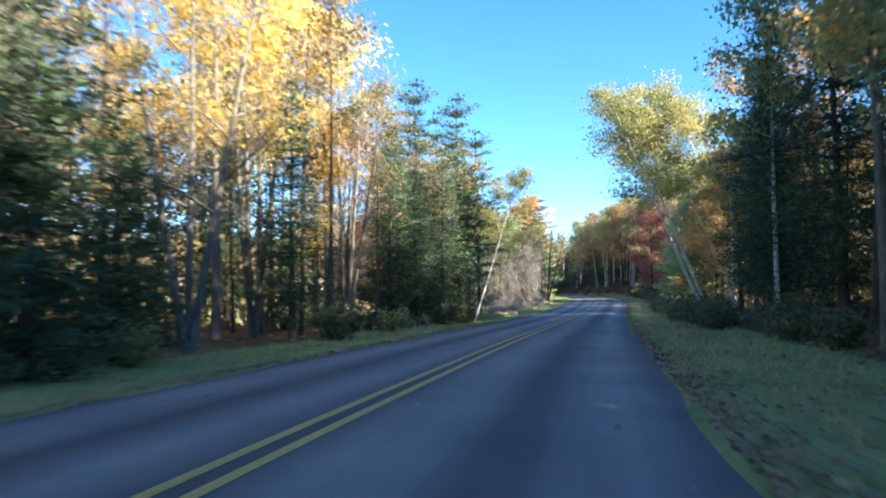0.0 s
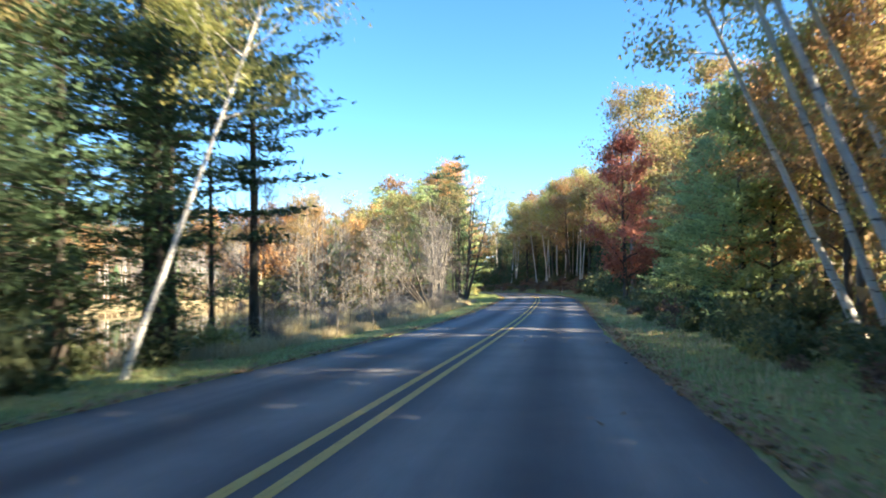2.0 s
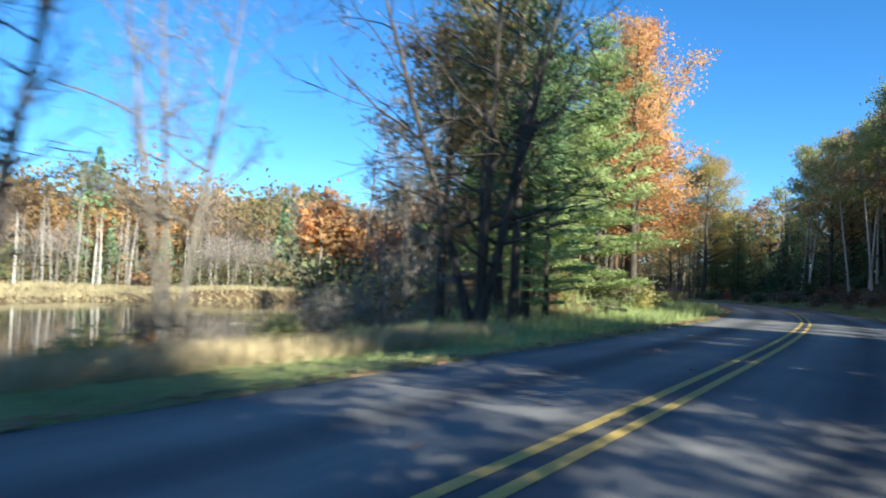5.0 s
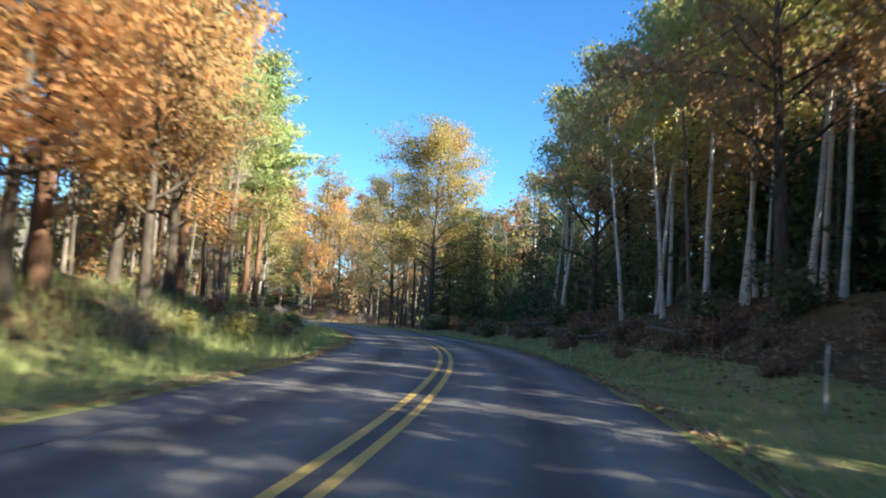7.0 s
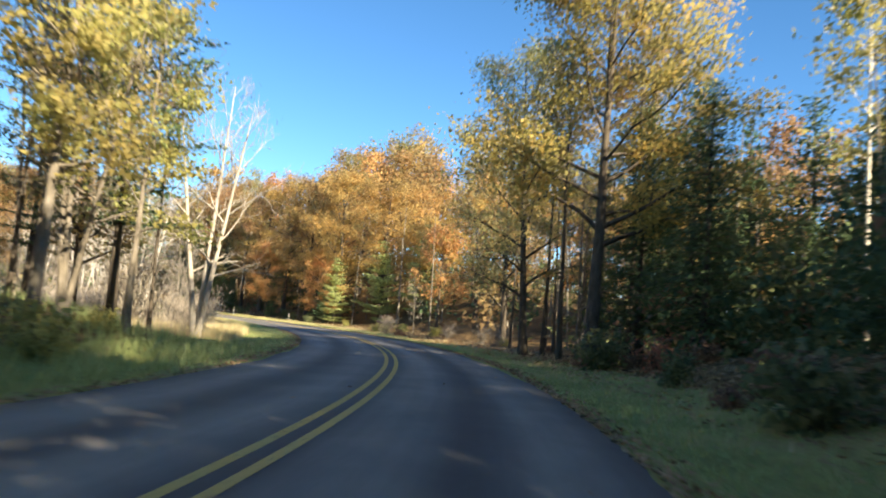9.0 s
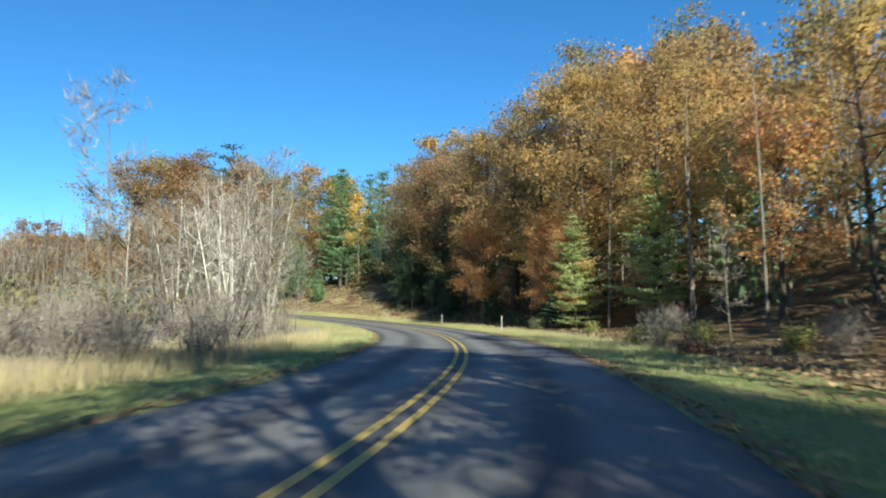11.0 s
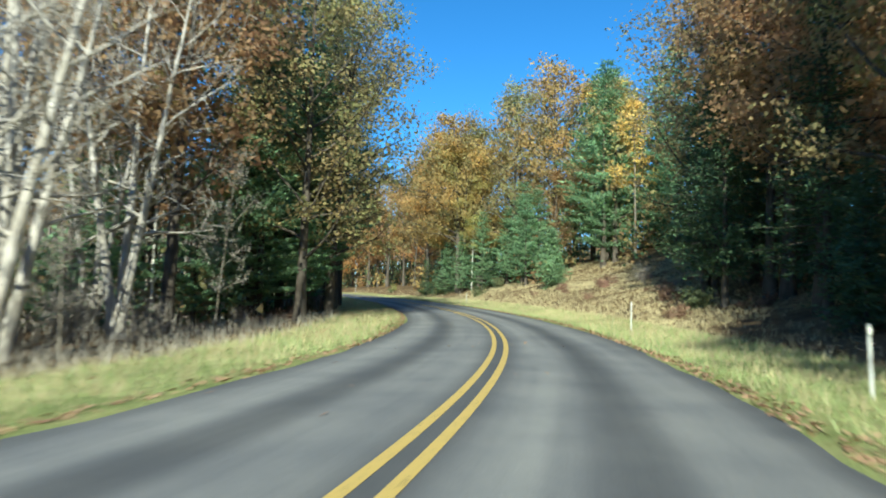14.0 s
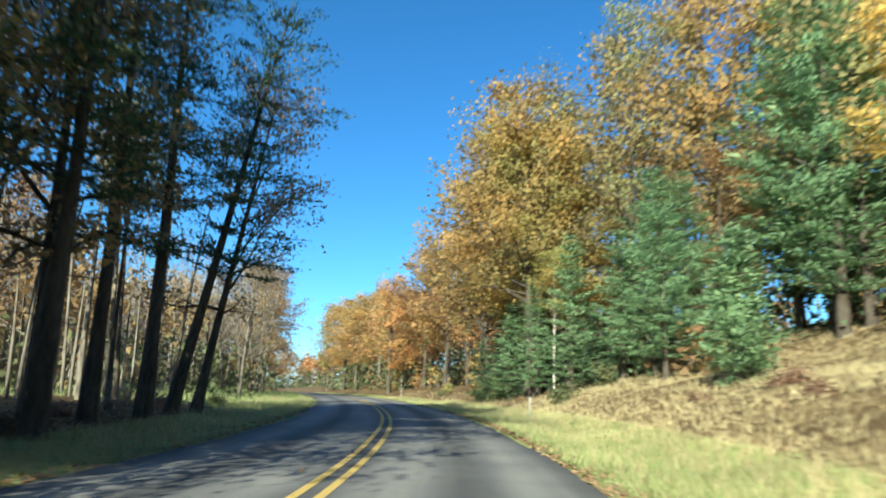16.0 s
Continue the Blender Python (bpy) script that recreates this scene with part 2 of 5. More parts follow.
_b.inputs["Base Color"].default_value = (0.10, 0.10, 0.104, 1)
REFLECTOR, _nt, _b = material("pale_reflector_plastic", 0.25, 0.6)
_b.inputs["Base Color"].default_value = (0.75, 0.74, 0.66, 1)


# ---- the road's line ----
CENTRE = [
    (-0.07, -72.04, 1.83), (-1.07, -48.13, 1.91), (-1.94, -24.11, 1.84), (-2.67, -0.08, 1.58),
    (-2.98, 14.23, 1.29), (-3.16, 28.44, 0.91), (-3.22, 42.77, 0.53), (-3.14, 57.11, 0.20),
    (-2.97, 71.45, -0.00), (-2.83, 85.70, -0.04), (-2.79, 100.07, -0.00), (-3.14, 114.36, -0.00),
    (-4.26, 128.62, -0.09), (-6.46, 142.77, -0.13), (-10.07, 156.45, -0.16), (-15.34, 169.78, -0.25),
    (-22.05, 182.34, -0.33), (-30.20, 193.98, -0.38), (-39.81, 204.58, -0.40), (-50.60, 214.04, -0.44),
    (-62.27, 222.38, -0.45), (-74.66, 229.59, -0.42), (-87.70, 235.45, -0.34), (-101.28, 239.81, -0.16),
    (-115.21, 242.62, 0.12), (-128.57, 243.91, 0.45), (-142.38, 243.98, 0.84), (-157.74, 242.85, 1.30),
    (-177.52, 239.98, 1.88), (-202.70, 234.70, 2.57), (-232.34, 226.63, 3.27), (-275.71, 212.18, 4.14),
    (-322.67, 193.63, 4.89), (-377.48, 168.48, 5.56),
]


def curve_points(points, step=1.0):
    """Catmull-Rom through the points, sampled about every step metres."""
    p = [Vector(q) for q in points]
    p = [2 * p[0] - p[1]] + p + [2 * p[-1] - p[-2]]
    out = []
    for a, b, c, d in zip(p, p[1:], p[2:], p[3:]):
        n = max(1, int((c - b).length / step))
        for k in range(n):
            t = k / n
            out.append(0.5 * (2 * b + (c - a) * t + (2 * a - 5 * b + 4 * c - d) * t * t + (3 * b - a - 3 * c + d) * t ** 3))
    out.append(p[-2])
    return np.array([list(v) for v in out])


LINE = curve_points(CENTRE)
S_LINE = np.concatenate([[0], np.cumsum(np.linalg.norm(np.diff(LINE[:, :2], axis=0), axis=1))])
S_LINE -= S_LINE[np.argmin(np.hypot(LINE[:, 0] + 2.4, LINE[:, 1]))]
TANGENT = np.gradient(LINE[:, :2], axis=0)
TANGENT /= np.linalg.norm(TANGENT, axis=1)[:, None]


def smooth(a, b, x):
    t = np.clip((np.asarray(x, float) - a) / (b - a), 0, 1)
    return t * t * (3 - 2 * t)


def road_at(s):
    """Centre, tangent and height of the road s metres along it."""
    x, y, z = (np.interp(s, S_LINE, LINE[:, k]) for k in range(3))
    tx, ty = (np.interp(s, S_LINE, TANGENT[:, k]) for k in range(2))
    return x, y, z, tx, ty


def beside(s, d):
    """The point d metres left of the road's centre (right where negative), at ground level."""
    x, y, z, tx, ty = road_at(s)
    px, py = x - d * ty, y + d * tx
    return float(px), float(py), float(ground_height(np.array([px]), np.array([py]))[0])


def road_coords(x, y):
    """Distance along the road, offset to its left and road height for arrays of places."""
    x, y = np.ravel(x), np.ravel(y)
    s, d, z = np.empty(len(x)), np.empty(len(x)), np.empty(len(x))
    for k in range(0, len(x), 4000):
        sl = slice(k, k + 4000)
        i = ((LINE[None, :, 0] - x[sl, None]) ** 2 + (LINE[None, :, 1] - y[sl, None]) ** 2).argmin(1)
        dx, dy = x[sl] - LINE[i, 0], y[sl] - LINE[i, 1]
        s[sl] = S_LINE[i]
        side = TANGENT[i, 0] * dy - TANGENT[i, 1] * dx
        d[sl] = np.where(side < 0, -1, 1) * np.hypot(dx, dy)
        z[sl] = LINE[i, 2]
    return s, d, z


# how far the ground has risen 14 m and 40 m out, along the road
RIGHT_14 = ((-70, 0.3), (60, 0.5), (110, 0.9), (140, 2.2), (150, 2.9), (175, 2.8), (185, 2.2), (198, 1.0), (208, 0.2), (230, 0.2), (270, 0.6), (300, 1.2), (320, 2.0), (345, 2.2), (360, 1.6), (420, 1.2))
RIGHT_40 = ((-70, 1.0), (60, 1.5), (110, 3.0), (150, 6.0), (175, 5.5), (190, 3.5), (208, -1.0), (225, 0.5), (250, 6.5), (270, 8.5), (300, 8.0), (325, 7.5), (345, 7.5), (360, 5.5), (420, 2.5))
LEFT_14 = ((-70, 0.3), (40, 0.1), (56, -0.9), (103, -0.9), (112, -0.7), (117, 0.2), (125, 2.0), (150, 2.3), (165, 1.9), (195, 1.4), (208, -0.3), (280, -0.7), (310, -0.2), (340, 0.3), (420, 0.5))
LEFT_40 = ((-70, 0.8), (40, 0.2), (56, -1.1), (103, -1.1), (130, -0.5), (165, -0.4), (190, -0.5), (208, -0.9), (280, -1.2), (310, -0.6), (340, 0.5), (420, 1.0))
WATER_Z = -1.2


def table(rows, s):
    return np.interp(s, [r[0] for r in rows], [r[1] for r in rows])


def pond(x, y):
    """1 where the pond lies, falling to 0 over its banks."""
    east = np.interp(y, (40, 55, 104, 116, 145), (-13.0, -13.0, -11.8, -17.5, -26.0))
    west = np.interp(y, (50, 80, 110, 130, 150), (-72, -62, -50, -51, -44))
    return smooth(0, 3.5, east - x) * smooth(0, 4, x - west) * smooth(47, 60, y) * (1 - smooth(138, 150, y))


def ground_height(x, y, road_cut=False):
    s, d, z = road_coords(x, y)
    far = np.abs(d)
    r14, r40 = np.where(d < 0, table(RIGHT_14, s), table(LEFT_14, s)), np.where(d < 0, table(RIGHT_40, s), table(LEFT_40, s))
    h = z - 0.10 * smooth(3.6, 6.0, far) + (r14 + 0.1) * smooth(5.5, 14, far) + (r40 - r14) * smooth(12, 32, far)
    regional = -1.1 + 13.0 * smooth(70, 260, far)
    w = smooth(45, 130, far)
    h = h * (1 - w) + regional * w
    h += (np.sin(x * 0.31 + 1.3) * np.sin(y * 0.27) * 0.16 + np.sin(x * 0.11) * np.sin(y * 0.13 + 2) * 0.3) * smooth(7, 20, far)
    p = pond(x, y)
    h = h * (1 - p) + (WATER_Z - 0.8) * p
    if road_cut:
        h -= 0.42 * (1 - smooth(6.5, 9.3, far))
    return h


def mesh_from(name, verts, faces, mat=None, uv=None, soft=False):
    me = bpy.data.meshes.new(name)
    verts = np.asarray(verts, np.float32)
    if isinstance(faces, np.ndarray):
        n, k = faces.shape
        me.vertices.add(len(verts))
        me.vertices.foreach_set("co", verts.ravel())
        me.loops.add(n * k)
        me.loops.foreach_set("vertex_index", faces.astype(np.int32).ravel())
        me.polygons.add(n)
        me.polygons.foreach_set("loop_start", np.arange(0, n * k, k, dtype=np.int32))
        me.polygons.foreach_set("loop_total", np.full(n, k, np.int32))
    else:
        me.from_pydata([tuple(v) for v in verts], [], faces)
    me.update(calc_edges=True)
    if uv is not None:
        layer = me.uv_layers.new(name="UVMap")
        index = np.empty(len(me.loops), np.int32)
        me.loops.foreach_get("vertex_index", index)
        layer.data.foreach_set("uv", np.asarray(uv, np.float32)[index].ravel())
    if soft:
        me.polygons.foreach_set("use_smooth", np.ones(len(me.polygons), bool))
    if mat:
        me.materials.append(mat)
    return me


def grid_faces(rows, cols):
    a = (np.arange(rows - 1)[:, None] * cols + np.arange(cols - 1)).ravel()
    return np.stack([a, a + 1, a + cols + 1, a + cols], 1)


def structure(name, me, label):
    return tagged(new(name, me), label, kind="structure")


def strip(name, s_values, offsets, heights, mat, label, wobble=None):
    """A band along the road: cross-section given by offsets to the left and heights above the road (or a function of s, d)."""
    x, y, z, tx, ty = road_at(np.asarray(s_values))
    d = np.asarray(offsets, float)
    shift = 0 if wobble is None else wobble[:len(x), None] * (np.abs(d) < 4.2) * np.sign(d)
    px, py = x[:, None] - (d + shift) * ty[:, None], y[:, None] + (d + shift) * tx[:, None]
    hz = heights(np.repeat(s_values, len(d)), np.tile(d, len(s_values))).reshape(px.shape) if callable(heights) else np.asarray(heights)
    pz = z[:, None] + hz
    v = np.stack([px, py, pz], 2).reshape(-1, 3)
    uv = np.stack([np.tile(d, len(s_values)), np.repeat(s_values, len(d))], 1)
    faces = grid_faces(len(s_values), len(d))
    if d[0] < d[-1]:
        faces = faces[:, ::-1]
    return structure(name, mesh_from(name, v, faces, mat, uv, True), label)


# ---- ground, road, pond ----
xs = np.concatenate([[-3500, -2200, -1400, -900, -650, -500, -420], np.arange(-360, 141, 2.0), [160, 190, 240, 320, 450, 700, 1200, 2000, 3500]])
ys = np.concatenate([[-3500, -2000, -1200, -700, -400, -250, -170], np.arange(-120, 381, 2.0), [400, 440, 500, 600, 800, 1200, 2000, 3500]])
gx, gy = np.meshgrid(xs, ys)
gz = ground_height(gx.ravel(), gy.ravel(), True)
gz += np.random.default_rng(3).normal(0, 0.05, len(gz))
ground = structure("ground", mesh_from("ground", np.stack([gx.ravel(), gy.ravel(), gz], 1), grid_faces(len(ys), len(xs)), FOREST_FLOOR, None, True),
                   "brown forest floor covered in leaf litter")
S_ROAD = np.arange(-68, 470, 1.0)
CROWN = lambda s, d: 0.05 * (1 - (np.abs(d) / 3.7) ** 2)
EDGE = [np.interp(np.arange(600), np.arange(0, 600, 2.0), np.random.default_rng(k).uniform(-0.13, 0.09, 300)) for k in (5, 6)]
road = strip("road", S_ROAD, [-3.72, -3.0, -2, -1, 0, 1, 2, 3.0, 3.72], CROWN, ASPHALT, "worn grey two-lane asphalt road, shaded and sunlit")


def verge_height(s, d):
    x, y, z, tx, ty = road_at(s)
    h = ground_height(x - d * ty, y + d * tx) - z
    far = np.abs(d)
    r = np.sin(s * 0.9 + d * 1.1) * 0.008 + np.sin(s * 0.23) * 0.03 + np.sin(s * 3.1 + d * 5) * 0.004
    return np.where(far < 3.6, -0.05, np.where(far < 4.3, 0.005 + r * 0.5, h + r)) - 0.5 * smooth(8.0, 9.2, far)


for side in (1, -1):
    strip("verge_left" if side > 0 else "verge_right", S_ROAD, [side * v for v in (3.5, 3.68, 3.95, 4.4, 5.0, 5.8, 6.8, 7.8, 8.6, 9.3)], verge_height, VERGE,
          "uneven grass verge strewn with fallen leaves", EDGE[side > 0])
for k, off in enumerate((0.155, -0.155)):
    strip("road_line_%d" % (k + 1), S_ROAD, [off - 0.062, off + 0.062], lambda s, d: CROWN(s, d) + 0.004, YELLOW, "worn yellow centre line painted on asphalt")


def wiggly_seam(s0, s1, d0, d1, seed, width=0.03):
    rng = np.random.default_rng(seed)
    s = np.arange(s0, s1, 0.35)
    t = (s - s0) / (s1 - s0)
    d = d0 + (d1 - d0) * t + np.cumsum(rng.normal(0, 0.035, len(s)))
    x, y, z, tx, ty = road_at(s)
    w = width * rng.uniform(0.5, 1.3, len(s))
    d = np.clip(d, -3.3, 3.3)
    v = np.concatenate([np.stack([x - (d + q * w) * ty, y + (d + q * w) * tx, z + CROWN(s, d) + 0.004], 1) for q in (-1, 1)])
    n = len(s)
    a = np.arange(n - 1)
    return structure("tar_seam", mesh_from("tar_seam", v, np.stack([a, a + n, a + n + 1, a + 1], 1), TAR), "black tar seam sealing a crack in the asphalt")


for k, (s0, s1, d0, d1) in enumerate(((256, 273, -1.9, -2.15), (120, 150, 2.7, 2.5))):
    wiggly_seam(s0, s1, d0, d1, 40 + k)

# the pond lies left of the road behind the reeds
rows_y = np.linspace(46, 151, 30)
east = np.interp(rows_y, (40, 55, 104, 116, 145), (-9.9, -9.8, -11.3, -21.0, -28.0)) + 0.6
west = np.interp(rows_y, (50, 80, 110, 130, 150), (-72, -62, -50, -51, -44)) - 2.0
wx = west[:, None] + (east - west)[:, None] * np.linspace(0, 1, 20)
pond_v = np.stack([wx, np.repeat(rows_y[:, None], 20, 1), np.full(wx.shape, WATER_Z)], 2).reshape(-1, 3)
water = structure("water", mesh_from("water", pond_v, grid_faces(30, 20), WATER), "still dark pond reflecting sky and trees")


# ---- how trees are built ----
DETAIL = {"now": 1.0}   # trees well back from the road carry fewer, larger leaves


class Build:
    """Collects tubes and leaves as plain arrays."""

    def __init__(self):
        self.v, self.f, self.n = [], [], 0

    def add(self, v, f):
        self.v.append(v)
        self.f.append(f + self.n)
        self.n += len(v)

    def tube(self, pts, radii, sides=5):
        pts, radii = np.asarray(pts, float), np.asarray(radii, float)
        d = np.gradient(pts, axis=0)
        d /= np.linalg.norm(d, axis=1)[:, None] + 1e-9
        ref = np.where(np.abs(d[:, 2:3]) > 0.9, [[1.0, 0, 0]], [[0, 0, 1.0]])
        a = np.cross(d, ref)
        a /= np.linalg.norm(a, axis=1)[:, None] + 1e-9
        b = np.cross(d, a)
        t = np.arange(sides) * 2 * math.pi / sides
        v = pts[:, None] + radii[:, None, None] * (np.cos(t)[None, :, None] * a[:, None] + np.sin(t)[None, :, None] * b[:, None])
        i = (np.arange(len(pts) - 1)[:, None] * sides + np.arange(sides)).ravel()
        j = (np.arange(len(pts) - 1)[:, None] * sides + (np.arange(sides) + 1) % sides).ravel()
        self.add(v.reshape(-1, 3), np.stack([i, i + sides, j + sides, j], 1))

    def leaves(self, c, length, width, rng, up=0.12, along=None):
        n = len(c)
        if not n:
            return
        nrm = rng.normal(0, 1, (n, 3))
        nrm[:, 2] = np.abs(nrm[:, 2]) + up
        nrm /= np.linalg.norm(nrm, axis=1)[:, None]
        a = rng.normal(0, 1, (n, 3)) if along is None else along + rng.normal(0, 0.35, (n, 3))
        a -= (a * nrm).sum(1)[:, None] * nrm
        a /= np.linalg.norm(a, axis=1)[:, None] + 1e-9
        b = np.cross(nrm, a)
        k = rng.uniform(0.6, 1.4, (n, 1))
        la, wb = a * length * k * 0.6, b * width * k * 0.6
        skew = rng.uniform(-0.5, 0.5, (n, 1))
        if DETAIL["now"] > 2:      # whole pointed leaves on the trees that pass closest
            v = np.stack([c + la * 1.1, c + wb * (0.9 + skew * 0.4), c - la, c - wb * (0.9 - skew * 0.4)], 1).reshape(-1, 3)
            self.add(v, np.arange(4 * n).reshape(n, 4))
            return
        v = np.stack([c + la, c - la * 0.75 + wb * (1 + skew), c - la * 0.55 - wb * (1 - skew)], 1).reshape(-1, 3)
        self.add(v, np.arange(3 * n).reshape(n, 3))

    def twigs(self, c, length, rng):
        """Fine bare twigs: long thin slivers that mostly point up and out."""
        n = len(c)
        a = rng.normal(0, 0.55, (n, 3)) + np.array([0, 0, 0.8])
        a /= np.linalg.norm(a, axis=1)[:, None]
        b = np.cross(a, rng.normal(0, 1, (n, 3)))
        b /= np.linalg.norm(b, axis=1)[:, None] + 1e-9
        k = length * rng.uniform(0.5, 1.4, (n, 1))
        w = np.minimum(0.016 * (k / 0.4) ** 0.5, 0.05)
        self.add(np.stack([c - b * w, c + b * w, c + a * k], 1).reshape(-1, 3), np.arange(3 * n).reshape(n, 3))

    def mesh(self, name, mat, soft=False):
        return mesh_from(name, np.concatenate(self.v), np.concatenate(self.f), mat, None, soft)

    def crown_mesh(self, name, mat, hold=0.75):
        """Leaves whose faces look outwards and whose shading follows the crown's rounded masses."""
        v, f = np.concatenate(self.v), np.concatenate(self.f)
        face = np.cross(v[f[:, 1]] - v[f[:, 0]], v[f[:, 2]] - v[f[:, 0]])
        face /= np.linalg.norm(face, axis=1)[:, None] + 1e-9
        mid = v[f].mean(1)
        out = mid - v.mean(0) * np.array([1, 1, 0.8])
        out /= np.linalg.norm(out, axis=1)[:, None] + 1e-9
        back = (face * out).sum(1) < 0
        f[back] = f[back][:, ::-1]
        face[back] *= -1
        look_out = out * hold + face
        look_out /= np.linalg.norm(look_out, axis=1)[:, None]
        normals = np.zeros_like(v)
        normals[f.ravel()] = np.repeat(look_out, f.shape[1], 0)
        me = mesh_from(name, v, f, mat, None, True)
        me.normals_split_custom_set_from_vertices(normals.tolist())
        return me


def bend(rng, start, way, length, n, wander, rise):
    """A wandering branch from start: n points, turning upwards by rise."""
    p, w = [np.array(start, float)], np.array(way, float)
    for _ in range(n - 1):
        w = w + rng.normal(0, wander, 3) + np.array([0, 0, rise])
        w /= np.linalg.norm(w)
        p.append(p[-1] + w * length / (n - 1))
    return np.array(p)


def broadleaf(rng, wood, crown, height, r0, clear, spread, count, leaf, lean=(0.0, 0.0), limbs=14, bare=0.0, sides=7, clump=0.9):
    detail = DETAIL["now"]
    count, leaf = int(count * detail), leaf / detail ** (0.5 if detail > 0.6 else 0.36)
    n = 10 if detail > 0.6 else 6
    sides = sides if detail > 0.6 else 4
    t = np.linspace(0, 1, n)
    wig = np.cumsum(rng.normal(0, 0.012 * height / 10, (n, 2)), axis=0)
    trunk = np.stack([lean[0] * height * t + wig[:, 0], lean[1] * height * t + wig[:, 1], -0.35 + (height * 0.97 + 0.35) * t], 1)
    rad = r0 * (1 - 0.88 * t) * (1 + 0.5 * np.exp(-t * 18))
    wood.tube(trunk, rad, sides)
    tips = []
    for k in range(limbs):
        u = clear + (0.97 - clear) * ((k + rng.uniform(0, 1)) / limbs)
        base = np.array([np.interp(u, t, trunk[:, j]) for j in range(3)])
        az = k * 2.4 + rng.uniform(-0.5, 0.5)
        prof = math.sin(math.pi * min(1, 0.22 + 0.74 * (u - clear) / (1 - clear))) ** 0.7
        length = spread * prof * rng.uniform(0.75, 1.2)
        tilt = rng.uniform(0.25, 0.7) + 0.5 * (u - clear)
        limb = bend(rng, base, (math.cos(az) * math.cos(tilt), math.sin(az) * math.cos(tilt), math.sin(tilt)), length, 6, 0.13, 0.03)
        lr = np.interp(u, t, rad) * 0.5
        wood.tube(limb if detail > 0.6 else limb[::5], np.linspace(lr, 0.015, 6 if detail > 0.6 else 2), 4 if detail > 0.6 else 3)
        tips += [limb[2:]]
        for q in range(3):
            i = rng.integers(2, 5)
            w = limb[i + 1] - limb[i - 1]
            w = w / np.linalg.norm(w) + rng.normal(0, 0.55, 3)
            w /= np.linalg.norm(w)
            sub = bend(rng, limb[i], w, length * rng.uniform(0.35, 0.6), 4, 0.15, 0.05)
            if detail > 0.6 or q == 0:
                wood.tube(sub, np.linspace(lr * 0.4, 0.01, 4), 3)
            tips += [sub[1:]]
            if bare:
                for _ in range(3 if detail > 0.6 else 1):
                    tw = bend(rng, sub[rng.integers(1, 4)], w + rng.normal(0, 0.5, 3), length * 0.3, 3, 0.15, 0.08)
                    wood.tube(tw, [0.012, 0.009, 0.005], 3)
    tips = np.concatenate(tips)
    count = int(count * (1 - bare))
    if count:
        size = rng.uniform(0.5, 1.3, len(tips)) ** 2
        pick = rng.choice(len(tips), count, p=size / size.sum())
        c = tips[pick] + np.clip(rng.normal(0, 1, (count, 3)), -1.6, 1.6) * np.array([clump, clump, clump * 0.55]) * 0.8 * rng.uniform(0.4, 1.0, (count, 1))
        if bare:
            crown.twigs(c, leaf * 4.5, rng)
        else:
            crown.leaves(c, leaf, leaf * 0.75, rng)


def conifer(rng, wood, crown, height, r0, clear, spread, count, leaf, droop=-0.12, tiers=None, irregular=0.2, power=0.8, narrow=0.3, flat=0.42):
    detail = DETAIL["now"]
    count, leaf, narrow = int(count * detail), leaf / detail ** 0.5, narrow / detail ** 0.15
    t = np.linspace(0, 1, 8)
    wig = np.cumsum(rng.normal(0, 0.03, (8, 2)), axis=0)
    trunk = np.stack([wig[:, 0], wig[:, 1], -0.35 + (height + 0.35) * t], 1)
    wood.tube(trunk, r0 * (1 - 0.93 * t) * (1 + 0.35 * np.exp(-t * 16)), 7)
    tiers = tiers or int(height * 1.5)
    spots, ways, weight = [], [], []
    for k in range(tiers):
        u = clear + (0.985 - clear) * (k + rng.uniform(0, 0.8)) / tiers
        reach = spread * (1 - (u - clear) / (1 - clear)) ** power * (0.55 + 0.45 * smooth(clear, clear + 0.12, u)) + 0.15
        base = np.array([np.interp(u, t, trunk[:, j]) for j in range(3)])
        az0 = rng.uniform(0, 6.28)
        for q in range(5):
            az = az0 + q * 1.2566 + rng.uniform(-0.3, 0.3)
            length = reach * rng.uniform(1 - 2 * irregular, 1 + irregular)
            br = bend(rng, base, (math.cos(az), math.sin(az), droop + 0.5 * (u - clear)), length, 5, 0.06, 0.035)
            if detail > 0.6:
                wood.tube(br[::2], np.linspace(0.012 * height * 0.14 + 0.008, 0.006, 3), 3)
            for i in range(1, 5):
                spots.append(br[i])
                ways.append(br[i] - br[i - 1])
                weight.append((0.5 + i) * length)
    for _ in range(tiers):          # dead stubs under the crown
        u = rng.uniform(0.12, max(0.14, clear + 0.1))
        az = rng.uniform(0, 6.28)
        base = np.array([np.interp(u, t, trunk[:, j]) for j in range(3)])
        st = bend(rng, base, (math.cos(az), math.sin(az), -0.1), rng.uniform(0.4, 1.6), 3, 0.1, 0)
        wood.tube(st, [0.018, 0.012, 0.005], 3)
    spots, ways, weight = np.array(spots), np.array(ways), np.array(weight)
    pick = rng.choice(len(spots), count, p=weight / weight.sum())
    c = spots[pick] + rng.normal(0, 1, (count, 3)) * np.array([narrow, narrow, narrow * flat]) - ways[pick] * rng.uniform(0, 1, (count, 1))
    w = ways[pick] / (np.linalg.norm(ways[pick], axis=1)[:, None] + 1e-9)
    crown.leaves(c, leaf, leaf * 0.34, rng, 0.35, w)


